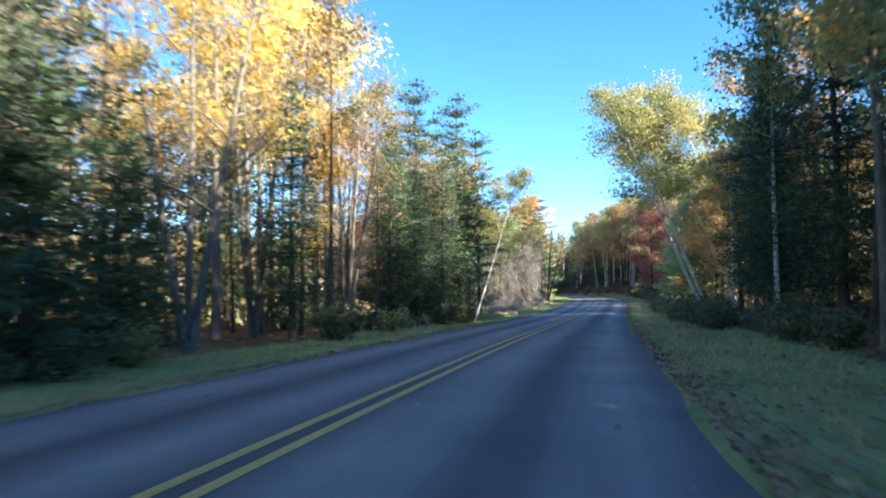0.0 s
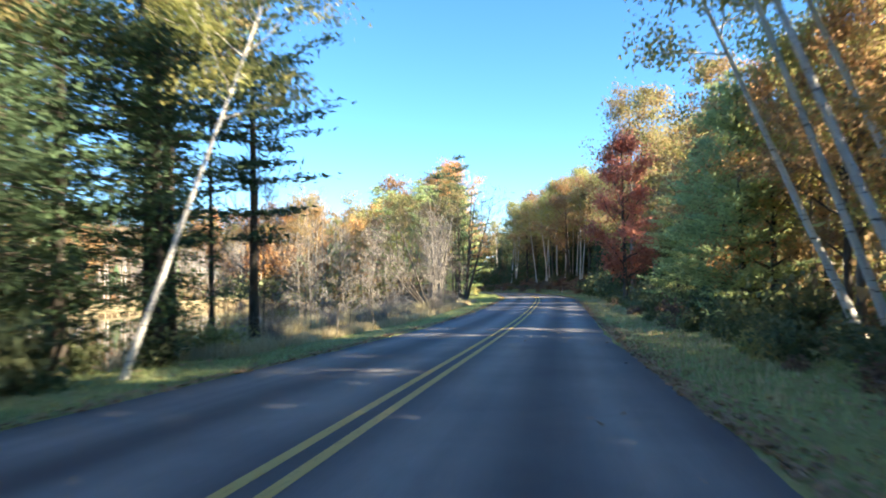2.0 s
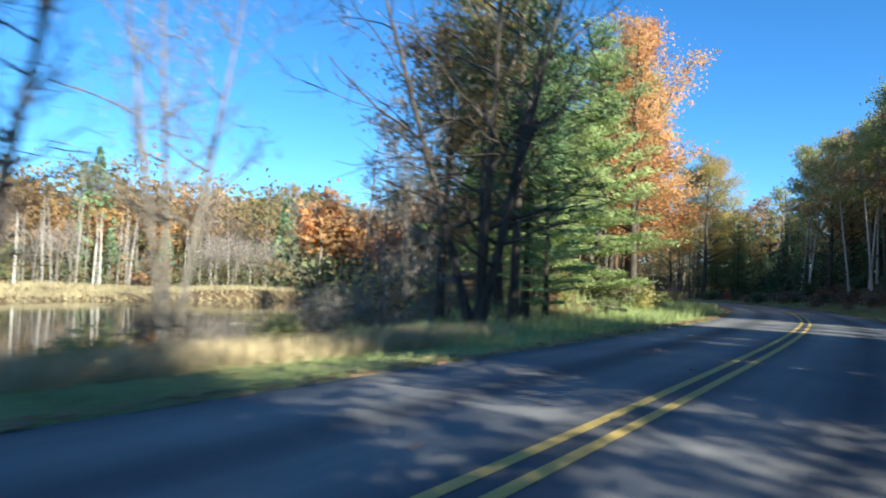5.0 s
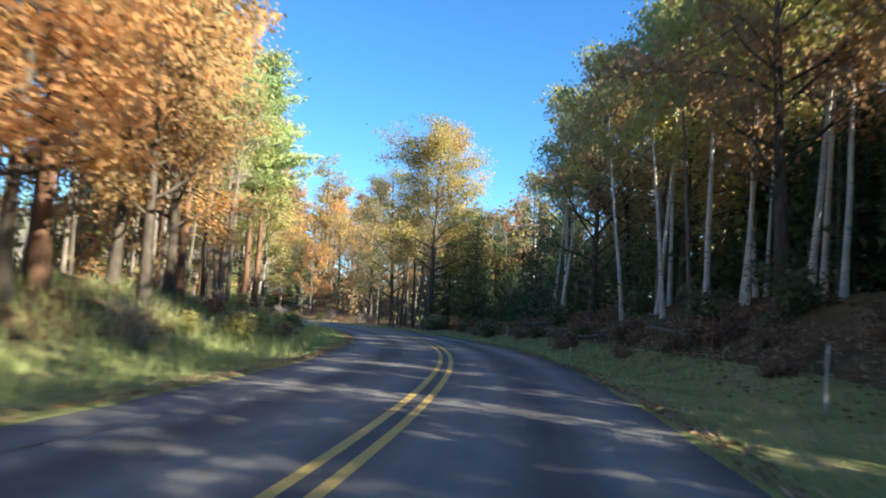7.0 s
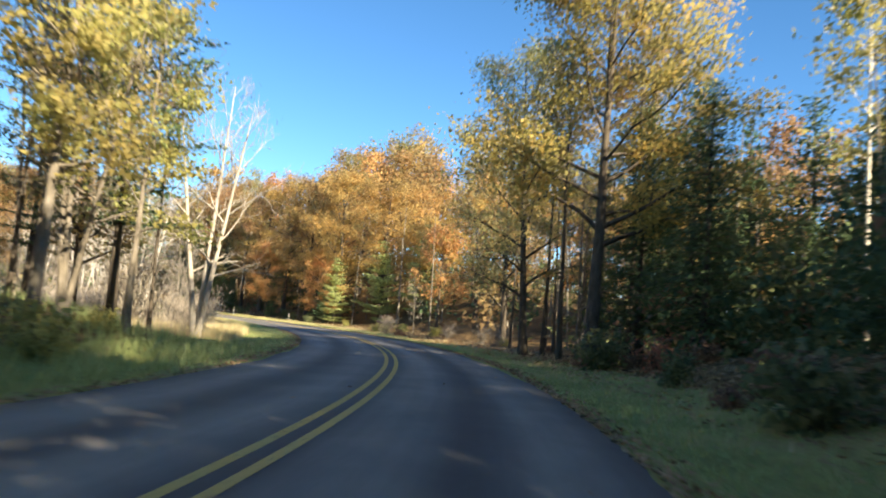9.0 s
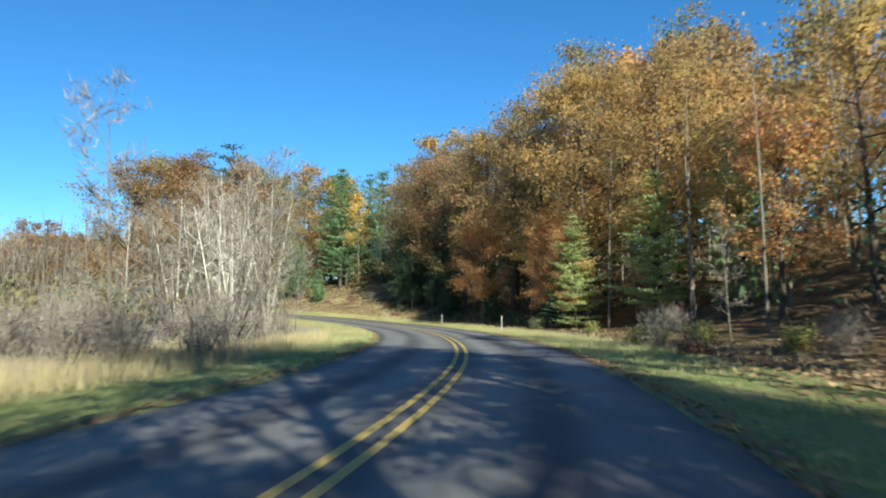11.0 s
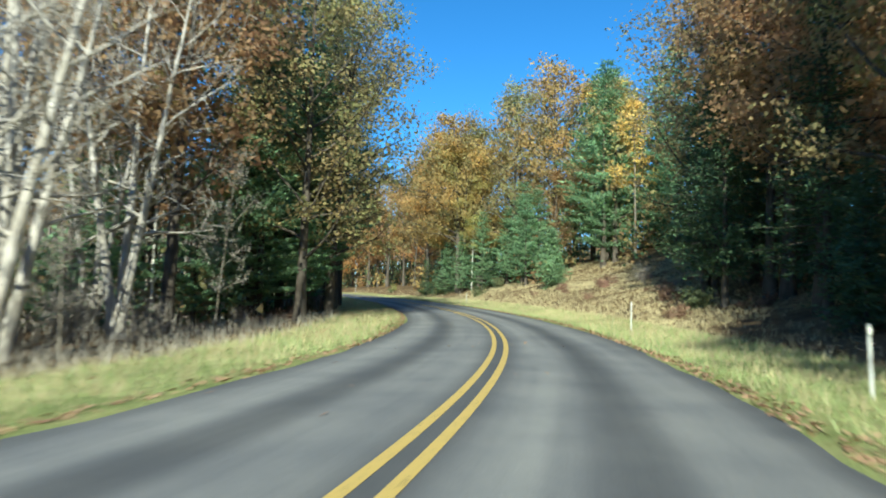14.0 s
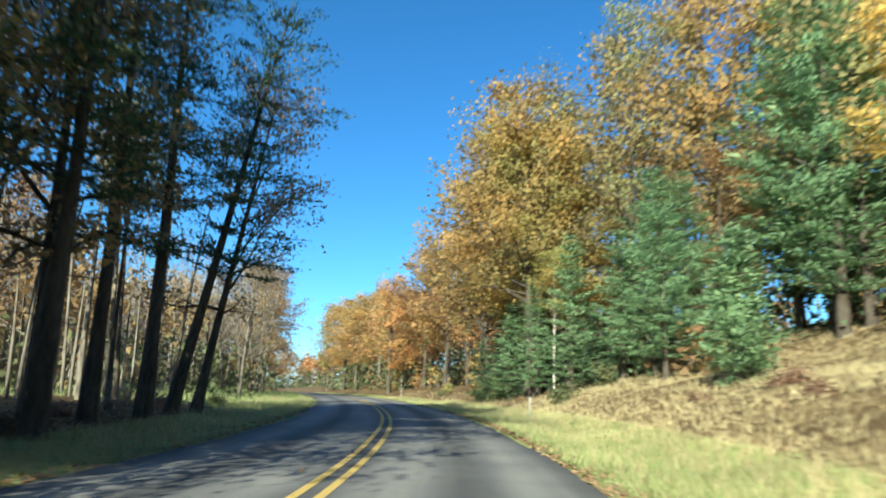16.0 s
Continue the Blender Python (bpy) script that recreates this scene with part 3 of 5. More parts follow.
def bushes(rng, wood, crown, height, spread, count, leaf, stems=7, bare=False):
    tips = []
    for k in range(stems):
        az = k * 2.4 + rng.uniform(-0.4, 0.4)
        st = bend(rng, (rng.normal(0, 0.15), rng.normal(0, 0.15), -0.15), (math.cos(az) * 0.6, math.sin(az) * 0.6, 1), height * rng.uniform(0.6, 1.05), 5, 0.16, 0)
        st[:, :2] *= spread / height * 1.2
        wood.tube(st, np.linspace(0.03, 0.008, 5), 3)
        tips.append(st[1:])
        for _ in range(3):
            i = rng.integers(1, 4)
            sub = bend(rng, st[i], rng.normal(0, 1, 3) + np.array([0, 0, 0.6]), height * 0.35, 3, 0.2, 0)
            wood.tube(sub, [0.014, 0.01, 0.005], 3)
            tips.append(sub)
    tips = np.concatenate(tips)
    if count:
        c = tips[rng.integers(0, len(tips), count)] + rng.normal(0, 1, (count, 3)) * np.array([0.28, 0.28, 0.2]) * spread * 0.7
        c[:, 2] = np.maximum(c[:, 2], 0.02)
        if bare:
            crown.twigs(c, leaf * 4.5, rng)
        else:
            crown.leaves(c, leaf, leaf * 0.7, rng)


def part(name, me, parent, label=""):
    ob = new(name, me)
    ob.parent = parent
    return tagged(ob, label) if label else ob


KINDS, PROTOTYPES, PLACED = {}, {}, set()
LEVELS = {"close": 3.2, "fine": 1.75, "near": 0.96, "far": 0.5}


def tree_kind(key, name, label, category, bark, leaf, make, variants=2, low=True):
    KINDS[key] = (name, label, category, bark, leaf, make, variants, low)


def prototype(key, level, k):
    """The first tree of a kind and variant: an empty at the base with trunk and crown under it."""
    name, label, category, bark, leaf, make, variants, low = KINDS[key]
    level = level if low else "near"
    if (key, level, k) not in PROTOTYPES:
        rng = np.random.default_rng(sum(map(ord, key)) * 17 + k)
        wood, crown = Build(), Build()
        DETAIL["now"] = LEVELS[level]
        make(rng, wood, crown)
        ob = tagged(new(name), label, category, key.replace("_", " ") + " trees")
        if low:
            part("trunk", wood.mesh("trunk", BARK[bark], True), ob)
        else:
            tagged(part("brushwood", wood.mesh("brushwood", BARK[bark], True), ob), kind="stuff")
        if crown.n:
            part("crown", crown.crown_mesh("crown", LEAF[leaf]) if leaf != "brush" else crown.mesh("crown", LEAF[leaf]), ob)
        PROTOTYPES[key, level, k] = ob
    return PROTOTYPES[key, level, k]


def place(key, x, y, z=None, size=1.0, turn=None, variant=None, rng=random, lean=(0, 0), level="near"):
    k = rng.randrange(KINDS[key][6]) if variant is None else variant
    ob = prototype(key, level, k)
    if z is None:
        z = float(ground_height(np.array([x]), np.array([y]))[0])
    turn = rng.uniform(0, 360) if turn is None else turn
    m = pose(x, y, z, lean[0], lean[1], 0) @ pose(0, 0, 0, 0, 0, turn) @ Matrix.Diagonal((size, size, size * rng.uniform(0.95, 1.05), 1))
    if ob.name not in PLACED:
        PLACED.add(ob.name)
        ob.matrix_basis = m
        return ob
    keep = ob.matrix_basis.copy()
    ob.matrix_basis = Matrix()
    made = copy_thing(ob, m)
    ob.matrix_basis = keep
    return made


tree_kind("hemlock", "hemlock_tree", "dark green hemlock with drooping boughs in shade", "conifer tree", "dark", "hemlock",
          lambda r, w, c: conifer(r, w, c, 15, 0.20, 0.14, 3.0, 7000, 0.23, -0.25, 30, 0.25, 0.75, 0.30), 3)
tree_kind("spruce", "spruce_tree", "young dark spruce with dense boughs to the ground", "conifer tree", "dark", "hemlock",
          lambda r, w, c: conifer(r, w, c, 8, 0.11, 0.03, 2.1, 3720, 0.256, -0.2, 20, 0.15, 0.85, 0.24), 2)
tree_kind("white_pine", "white_pine_tree", "tall blue-green white pine with layered boughs", "pine tree", "dark", "pine",
          lambda r, w, c: conifer(r, w, c, 20, 0.27, 0.10, 4.9, 9300, 0.336, 0.06, 22, 0.3, 0.62, 0.34, 0.2), 3)
# these two pines wear the needles with sunlight in their colour
tree_kind("sunny_pine", "sunny_pine_tree", "white pine coloured sunlit light green with feathery boughs", "pine tree", "dark", "lit_pine",
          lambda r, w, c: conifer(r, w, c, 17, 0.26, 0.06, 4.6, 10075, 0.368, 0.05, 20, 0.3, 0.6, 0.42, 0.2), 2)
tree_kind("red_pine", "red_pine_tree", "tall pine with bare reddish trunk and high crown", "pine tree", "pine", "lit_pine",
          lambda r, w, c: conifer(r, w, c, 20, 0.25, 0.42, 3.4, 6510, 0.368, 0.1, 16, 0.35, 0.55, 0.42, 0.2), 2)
tree_kind("young_pine", "young_pine_tree", "small bushy young pine standing in grass", "pine tree", "dark", "pine",
          lambda r, w, c: conifer(r, w, c, 5.2, 0.07, 0.02, 1.5, 4960, 0.208, 0.25, 15, 0.15, 0.6, 0.2), 2)
tree_kind("birch", "birch_tree", "white-barked birch with thin yellow-green leaves", "birch tree", "birch", "lime",
          lambda r, w, c: broadleaf(r, w, c, 17, 0.13, 0.52, 2.6, 3565, 0.192, (r.uniform(-.06, .06), r.uniform(-.06, .06)), 14), 3)
tree_kind("leaning_birch", "leaning_birch_tree", "white birch leaning over the road with pale leaves", "birch tree", "birch", "lime",
          lambda r, w, c: broadleaf(r, w, c, 15, 0.105, 0.5, 3.0, 4650, 0.176, (0.36, 0.0), 14, clump=0.8), 2)
tree_kind("aspen", "aspen_tree", "tall slender aspen with bright yellow leaves", "aspen tree", "grey", "yellow",
          lambda r, w, c: broadleaf(r, w, c, 17, 0.17, 0.42, 2.8, 4650, 0.200, (r.uniform(-.04, .04), 0), 16), 2)
tree_kind("lime_aspen", "poplar_tree", "poplar with yellow-green autumn leaves and grey trunk", "poplar tree", "grey", "lime",
          lambda r, w, c: broadleaf(r, w, c, 16, 0.19, 0.3, 3.3, 5270, 0.208, (0, r.uniform(-.05, .05)), 18), 3)
tree_kind("green_poplar", "green_poplar_tree", "tall poplar still in dark green leaf", "poplar tree", "grey", "olive",
          lambda r, w, c: broadleaf(r, w, c, 18, 0.24, 0.16, 4.2, 6820, 0.216, (0, 0), 22), 2)
tree_kind("olive_oak", "olive_oak_tree", "oak with olive and brown fading leaves", "oak tree", "dark", "olive",
          lambda r, w, c: broadleaf(r, w, c, 15, 0.24, 0.2, 4.4, 6820, 0.216, (0, 0), 20), 2)
tree_kind("gold_oak", "golden_oak_tree", "spreading oak with golden yellow autumn leaves", "oak tree", "dark", "gold",
          lambda r, w, c: broadleaf(r, w, c, 17, 0.28, 0.28, 5.6, 8060, 0.224, (r.uniform(-.05, .05), 0), 22, clump=1.0), 3)
tree_kind("amber_oak", "amber_oak_tree", "wide oak with amber and olive leaves beside the road", "oak tree", "dark", "amber",
          lambda r, w, c: broadleaf(r, w, c, 17, 0.28, 0.26, 5.8, 9500, 0.24, (0.03, 0), 26, clump=0.95), 1)
tree_kind("rust_oak", "rusty_oak_tree", "oak with rust-brown autumn leaves", "oak tree", "dark", "rust",
          lambda r, w, c: broadleaf(r, w, c, 16, 0.26, 0.25, 4.8, 7130, 0.224, (0, r.uniform(-.05, .05)), 20, clump=1.0), 3)
tree_kind("orange_maple", "orange_maple_tree", "maple in full bright orange leaf", "maple tree", "dark", "orange",
          lambda r, w, c: broadleaf(r, w, c, 15, 0.24, 0.2, 4.6, 7750, 0.208, (0, 0), 22), 2)
tree_kind("red_maple", "red_maple_tree", "rounded maple with deep red leaves", "maple tree", "dark", "red",
          lambda r, w, c: broadleaf(r, w, c, 13, 0.2, 0.1, 3.0, 8680, 0.208, (0, 0), 22, clump=0.7), 1)
tree_kind("bare_tree", "bare_tree", "leafless grey tree with many fine upright branches", "bare tree", "grey", "brush",
          lambda r, w, c: [broadleaf(r, w, c, h, 0.13, 0.25, 2.6, 1300, 0.08, (r.uniform(-.17, .17), r.uniform(-.17, .17)), 13, 0.6, 6) for h in (14, 12, 13)], 2)
tree_kind("silver_bare", "silver_bare_tree", "leafless tree with stout pale forking stems", "bare tree", "silver", "brush",
          lambda r, w, c: [broadleaf(r, w, c, h, 0.17, 0.24, 3.0, 520, 0.1, (a, b), 12, 0.72, 7) for h, a, b in ((14, .05, .06), (13, -.16, .05), (12, .14, -.12))], 2)
tree_kind("grey_bare", "grey_bare_tree", "leafless tree with many upright grey stems", "bare tree", "grey", "brush",
          lambda r, w, c: [broadleaf(r, w, c, h, 0.16, 0.22, 2.4, 620, 0.09, (a, b), 12, 0.7, 7) for h, a, b in ((14, .04, .05), (13, -.12, .05), (12, .12, -.1), (13, .02, -.16))], 1)
tree_kind("dark_bare", "dark_bare_tree", "old leafless tree with dark forked stems and twisted boughs", "bare tree", "dark", "brush",
          lambda r, w, c: [broadleaf(r, w, c, h, 0.15, 0.2, 3.6, 620, 0.112, (a, b), 15, 0.75, 7) for h, a, b in ((13, .05, .1), (12, -.25, 0), (12, .2, -.2), (11, .0, .3))], 1)
tree_kind("white_bare", "white_bare_tree", "clump of leafless white birch stems", "bare tree", "birch", "brush",
          lambda r, w, c: [broadleaf(r, w, c, h, 0.15, 0.45, 2.0, 403, 0.112, (a, b), 10, 0.6, 6) for h, a, b in ((13, .03, .02), (11, -.2, .1), (12, .16, -.1), (8, .05, .25))], 2)
tree_kind("grey_sapling", "grey_sapling", "thin leafless grey sapling among brush", "bare tree", "grey", "brush",
          lambda r, w, c: broadleaf(r, w, c, 7.5, 0.05, 0.2, 1.4, 900, 0.07, (r.uniform(-.1, .1), r.uniform(-.1, .1)), 12, 0.5, 5, 0.35), 3)
tree_kind("dead_tree", "dead_tree", "dead standing trunk with broken bare side branches", "dead tree", "silver", "brush",
          lambda r, w, c: broadleaf(r, w, c, 14, 0.16, 0.25, 2.2, 0, 0.080, (0.03, 0), 16, 0.5, 6), 1)
tree_kind("trunk_pole", "slender_tree", "slender dark-trunked tree with a sparse high crown", "tree", "dark", "olive",
          lambda r, w, c: broadleaf(r, w, c, 15, 0.12, 0.6, 2.0, 2600, 0.165, (r.uniform(-.06, .06), r.uniform(-.06, .06)), 9), 3)
tree_kind("shrub", "shrub", "dense dark green shrub at the forest edge", "shrub", "dark", "shrub",
          lambda r, w, c: bushes(r, w, c, 1.9, 1.5, 700, 0.2, 5), 3, False)
tree_kind("bramble", "bramble_bush", "low red-brown bramble bush on the bank", "shrub", "dark", "bramble",
          lambda r, w, c: bushes(r, w, c, 1.1, 1.3, 480, 0.17, 5), 2, False)
tree_kind("gold_shrub", "golden_shrub", "low shrub with yellow-green autumn leaves", "shrub", "dark", "lime",
          lambda r, w, c: bushes(r, w, c, 1.4, 1.2, 600, 0.17, 5), 2, False)
tree_kind("brush", "brush_thicket", "grey leafless brush thicket in dry grass", "shrub", "grey", "brush",
          lambda r, w, c: bushes(r, w, c, 2.4, 1.4, 620, 0.09, 8, True), 3, False)
tree_kind("tall_pine", "tall_pine_tree", "tall dark pine with flat boughs and a bare lower trunk", "pine tree", "dark", "hemlock",
          lambda r, w, c: conifer(r, w, c, 21, 0.23, 0.24, 4.6, 6200, 0.28, 0.02, 17, 0.4, 0.5, 0.34, 0.2), 2)
tree_kind("edge_oak", "olive_gold_oak_tree", "oak turning from olive green to golden brown", "oak tree", "dark", "edge",
          lambda r, w, c: broadleaf(r, w, c, 17, 0.24, 0.18, 5.0, 5200, 0.2, (r.uniform(-.05, .05), 0), 24, clump=0.9), 2)
tree_kind("open_oak", "open_oak_tree", "dark oak with thin rusty leaves and sky between its boughs", "oak tree", "dark", "rust",
          lambda r, w, c: broadleaf(r, w, c, 17, 0.25, 0.3, 4.8, 3600, 0.2, (r.uniform(-.06, .06), r.uniform(-.06, .06)), 24, clump=0.8), 2)
tree_kind("open_pine", "open_pine_tree", "old pine with dark leaning trunk and open ragged boughs", "pine tree", "dark", "hemlock",
          lambda r, w, c: conifer(r, w, c, 20, 0.27, 0.3, 4.4, 4600, 0.26, 0.02, 13, 0.45, 0.5, 0.34, 0.2), 2)
tree_kind("red_shrub", "red_shrub", "small shrub with dull red leaves on the bank", "shrub", "dark", "red",
          lambda r, w, c: bushes(r, w, c, 1.6, 1.1, 500, 0.12, 5), 1, False)


def fallen_log(s, d, length, radius, turn, seed):
    """A broken trunk lying on the ground with the stubs of its boughs."""
    rng = np.random.default_rng(seed)
    x, y, z = beside(s, d)
    b = Build()
    t = np.linspace(0, 1, 7)
    pts = np.stack([length * (t - 0.5), rng.normal(0, 0.06, 7), radius * 0.7 + rng.normal(0, 0.02, 7) + 0.25 * t], 1)
    b.tube(pts, radius * (1 - 0.6 * t), 8)
    for k in range(5):
        i = rng.integers(1, 6)
        b.tube(bend(rng, pts[i], (0.6, rng.normal(0, 0.8), rng.uniform(0.2, 0.9)), rng.uniform(0.4, 1.4), 4, 0.15, 0.02), np.linspace(radius * 0.3, 0.008, 4), 4)
    ob = tagged(new("fallen_log", b.mesh("fallen_log", BARK["grey"], True)), "grey fallen trunk with broken boughs on the bank", "log", "fallen logs")
    ob.matrix_basis = pose(x, y, z - 0.03, 0, 0, turn)
    return ob


# ---- the single trees that stand out ----
def put(key, s, d, size=1.0, turn=None, variant=None, dz=0.0, level=None, lean=(0, 0)):
    x, y, z = beside(s, d)
    return place(key, x, y, z + dz - 0.05, size, turn, variant, level=level or ("far" if abs(d) > 19 else "near"), lean=lean)


def heading(s):
    x, y, z, tx, ty = road_at(s)
    return math.degrees(math.atan2(ty, tx))


random.seed(11)
# dark conifers and full poplars added on the right to shade the first stretch
for k in range(20):
    put("hemlock", -18 + 3.1 * k + random.uniform(-0.8, 0.8), (-18.5, -22.0)[k % 2] + random.uniform(-0.5, 0.5), random.uniform(1.1, 1.3), level="near")
for k in range(13):
    put("green_poplar", 47 + 4.4 * k + random.uniform(-1, 1), (-15.0, -18.0)[k % 2], random.uniform(0.62, 0.74), level="near")
# birches that lean over the road
for s, d, size, v in ((48.2, -8.6, 1.05, 0), (51.3, -9.2, 1.0, 1), (53.6, -9.4, 1.05, 0), (52.2, -11.2, 1.15, 1), (57.0, -13.5, 1.1, 0)):
    put("leaning_birch", s, d, size, heading(s) + 90 + random.uniform(-25, 25), v, level="fine")
for key, s, d, size in (("tall_pine", 52.0, 8.2, 0.8), ("tall_pine", 50.5, 11.0, 0.85), ("tall_pine", 55.5, 10.6, 0.8), ("tall_pine", 53.5, 12.2, 0.85), ("hemlock", 49.0, 8.6, 0.8), ("trunk_pole", 51.5, 7.4, 0.85), ("trunk_pole", 54.8, 8.0, 0.8), ("trunk_pole", 48.6, 9.8, 0.9)):
    put(key, s, d, size, level="near")
put("leaning_birch", 47.5, 6.2, 0.66, heading(47) - 60, 0, level="fine")
# dark conifers before the pond
for key, s, d, size in (("hemlock", 42.0, 8.3, 0.55), ("hemlock", 44.8, 7.6, 0.75), ("hemlock", 48.0, 9.8, 0.7), ("hemlock", 50.3, 7.0, 0.62), 
                        ("tall_pine", 54.0, 9.0, 0.75), ("tall_pine", 56.8, 7.6, 0.72), ("grey_sapling", 58.4, 8.4, 1.2), ("spruce", 51.0, 10.5, 0.8), ("tall_pine", 45.9, 9.3, 0.62), ("hemlock", 12.0, 8.8, 1.0), ("aspen", 26.0, 10.5, 0.95), ("aspen", 22.0, 10.0, 0.95), ("hemlock", 38.6, 7.6, 0.6), ("hemlock", 37.0, 8.6, 0.78), ("hemlock", 40.6, 9.6, 0.82), ("hemlock", 43.4, 10.8, 0.82), ("trunk_pole", 33.4, 8.2, 0.85), ("trunk_pole", 46.6, 8.4, 0.7), ("bare_tree", 31.5, 9.0, 0.9), ("aspen", 34.0, 11.0, 1.0), ("aspen", 30.0, 12.0, 1.05), ("orange_maple", 40.0, 12.5, 0.8), ("bare_tree", 43.5, 9.0, 0.85), ("lime_aspen", 49.0, 12.5, 0.7), ("bare_tree", 36.5, 11.5, 0.9)):
    put(key, s, d, size, level="near")
# saplings and bare trees along the pond
for s, d, size in ((60.2, 6.0, 0.55), (63.0, 8.2, 0.6), (66.3, 6.2, 0.62), (70.5, 10.6, 1.1), (70.0, 11.0, 0.8), (73.5, 8.4, 0.7), (57.5, 7.6, 0.8), (78.0, 7.5, 0.5), (81.0, 9.0, 0.6)):
    put("grey_sapling", s, d, size)
put("dark_bare", 87.5, 7.6, 0.66, heading(86) + 60, lean=(0, -30))
put("grey_bare", 91.0, 7.6, 0.62)
put("grey_bare", 95.5, 8.2, 0.62)
put("bare_tree", 99.5, 9.0, 0.66)
put("rust_oak", 113.5, 11.5, 0.7, level="fine")
put("white_pine", 115.0, 8.0, 0.42)
# right side ahead of the bend
for key, s, d, size in (("rust_oak", 57.0, -10.2, 0.55), ("orange_maple", 63.5, -10.0, 0.6), ("rust_oak", 70.0, -10.6, 0.52), ("orange_maple", 50.5, -11.0, 0.7), ("lime_aspen", 77.0, -10.4, 0.7)):
    put(key, s, d, size, level="fine")
put("red_maple", 91.0, -6.9, 0.98, 40, level="fine")
put("green_poplar", 98, -8.2, 1.0, 10, 0, level="fine")
put("green_poplar", 104, -11.0, 1.1, 100, 1)
put("green_poplar", 88, -13, 0.95)
for s, d, size in ((30.0, -9.2, 0.85), (33.5, -9.8, 0.75), (36.8, -10.2, 0.85), (40.5, -11.0, 0.8), (44.5, -12.0, 0.75), (25.0, -10.0, 0.9), (203.5, -11.5, 0.8), (206.0, -13.0, 0.8), (200.5, -12.5, 0.85), (208.5, -11.8, 0.7), (197.5, -11.5, 0.75)):
    put("hemlock", s, d, size)
# pines in the sunlit needle colour, which lightens the dark right side
for s, d, size in ((63.0, -8.8, 0.55), (68.0, -9.2, 0.6), (74.0, -9.4, 0.55), (80.0, -9.0, 0.5)):
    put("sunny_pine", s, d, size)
# the sunlit pine and its dark neighbours
put("dark_bare", 108.3, 7.4, 1.0, heading(109) + 160)
put("tall_pine", 117.6, 11.0, 0.72, 200, 1)
put("tall_pine", 115.6, 9.0, 0.7, 80, 0)
put("trunk_pole", 111.4, 8.9, 0.85)
put("tall_pine", 113.2, 8.4, 0.75, 20, 0)
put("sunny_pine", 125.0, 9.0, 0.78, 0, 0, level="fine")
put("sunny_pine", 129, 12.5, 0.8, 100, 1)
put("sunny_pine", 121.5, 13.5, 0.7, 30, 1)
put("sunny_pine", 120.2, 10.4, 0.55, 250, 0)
put("orange_maple", 141, 9.8, 1.18, 30, 0, level="fine")
put("orange_maple", 150, 11.0, 1.05, 190, 1)
put("orange_maple", 162.3, 11.3, 0.95, 60, 0, level="fine")
put("rust_oak", 156, 10.3, 0.8)
put("rust_oak", 166, 13.3, 0.85)
for s, d in ((180, 11.7), (184, 9.6), (188, 10.4), (177, 15), (191, 13.5), (186, 16)):
    put("red_pine", s, d, random.uniform(0.85, 1.05))
put("lime_aspen", 190, 9.0, 0.85)
put("lime_aspen", 183, 13.0, 0.9)
# trees at the head of the marsh
for key, s, d, size in (("tall_pine", 199.0, 10.2, 0.75), ("lime_aspen", 197.0, 9.0, 0.72), ("olive_oak", 203.5, 13.0, 0.75), ("tall_pine", 205.5, 15.5, 0.7), ("trunk_pole", 201.5, 9.4, 0.75),
                        ("silver_bare", 205.0, 8.2, 0.85), ("bare_tree", 283.0, 17.0, 1.0), ("bare_tree", 287.0, 21.0, 1.0), ("bare_tree", 279.0, 20.0, 0.95), ("bare_tree", 211.0, 12.0, 0.7), ("white_bare", 215.0, 12.5, 0.7), ("bare_tree", 221.0, 14.5, 0.6)):
    put(key, s, d, size)
for s, d, size in ((106.5, -7.8, 1.3), (109.0, -8.2, 1.5), (111.5, -7.6, 1.4), (114.0, -8.4, 1.6), (116.2, -7.7, 1.4), (118.5, -8.2, 1.5), (121.0, -7.8, 1.5), (123.5, -8.4, 1.6), (126.5, -8.0, 1.4), (129.5, -8.3, 1.5)):
    put("shrub", s, d, size)
# low spruces added to cast shade on the road but not the left verge
for s, d, size in ((106.5, -9.4, 0.75), (109.0, -9.0, 0.7), (111.5, -9.6, 0.8), (114.0, -9.0, 0.72), (116.5, -9.6, 0.78), (119.0, -9.2, 0.7), (121.5, -9.6, 0.75), (124.5, -9.0, 0.72), (127.0, -9.8, 0.85), (129.5, -9.2, 0.85)):
    put("spruce", s, d, size)
# white birches on the shaded bank
for s, d in ((162, -11.6), (161, -12.7), (166, -11.2), (158, -14.2), (181.8, -11.5), (168.5, -10.4), (164, -15), (155, -13), (150, -11.5), (147, -15), (164.4, -10.7), (161.3, -11.3), (157.2, -13.2), (177.7, -10.2), (160.2, -12.4)):
    put("birch", s, d, random.uniform(0.9, 1.1), lean=(random.uniform(-7, 7), random.uniform(-7, 7)))
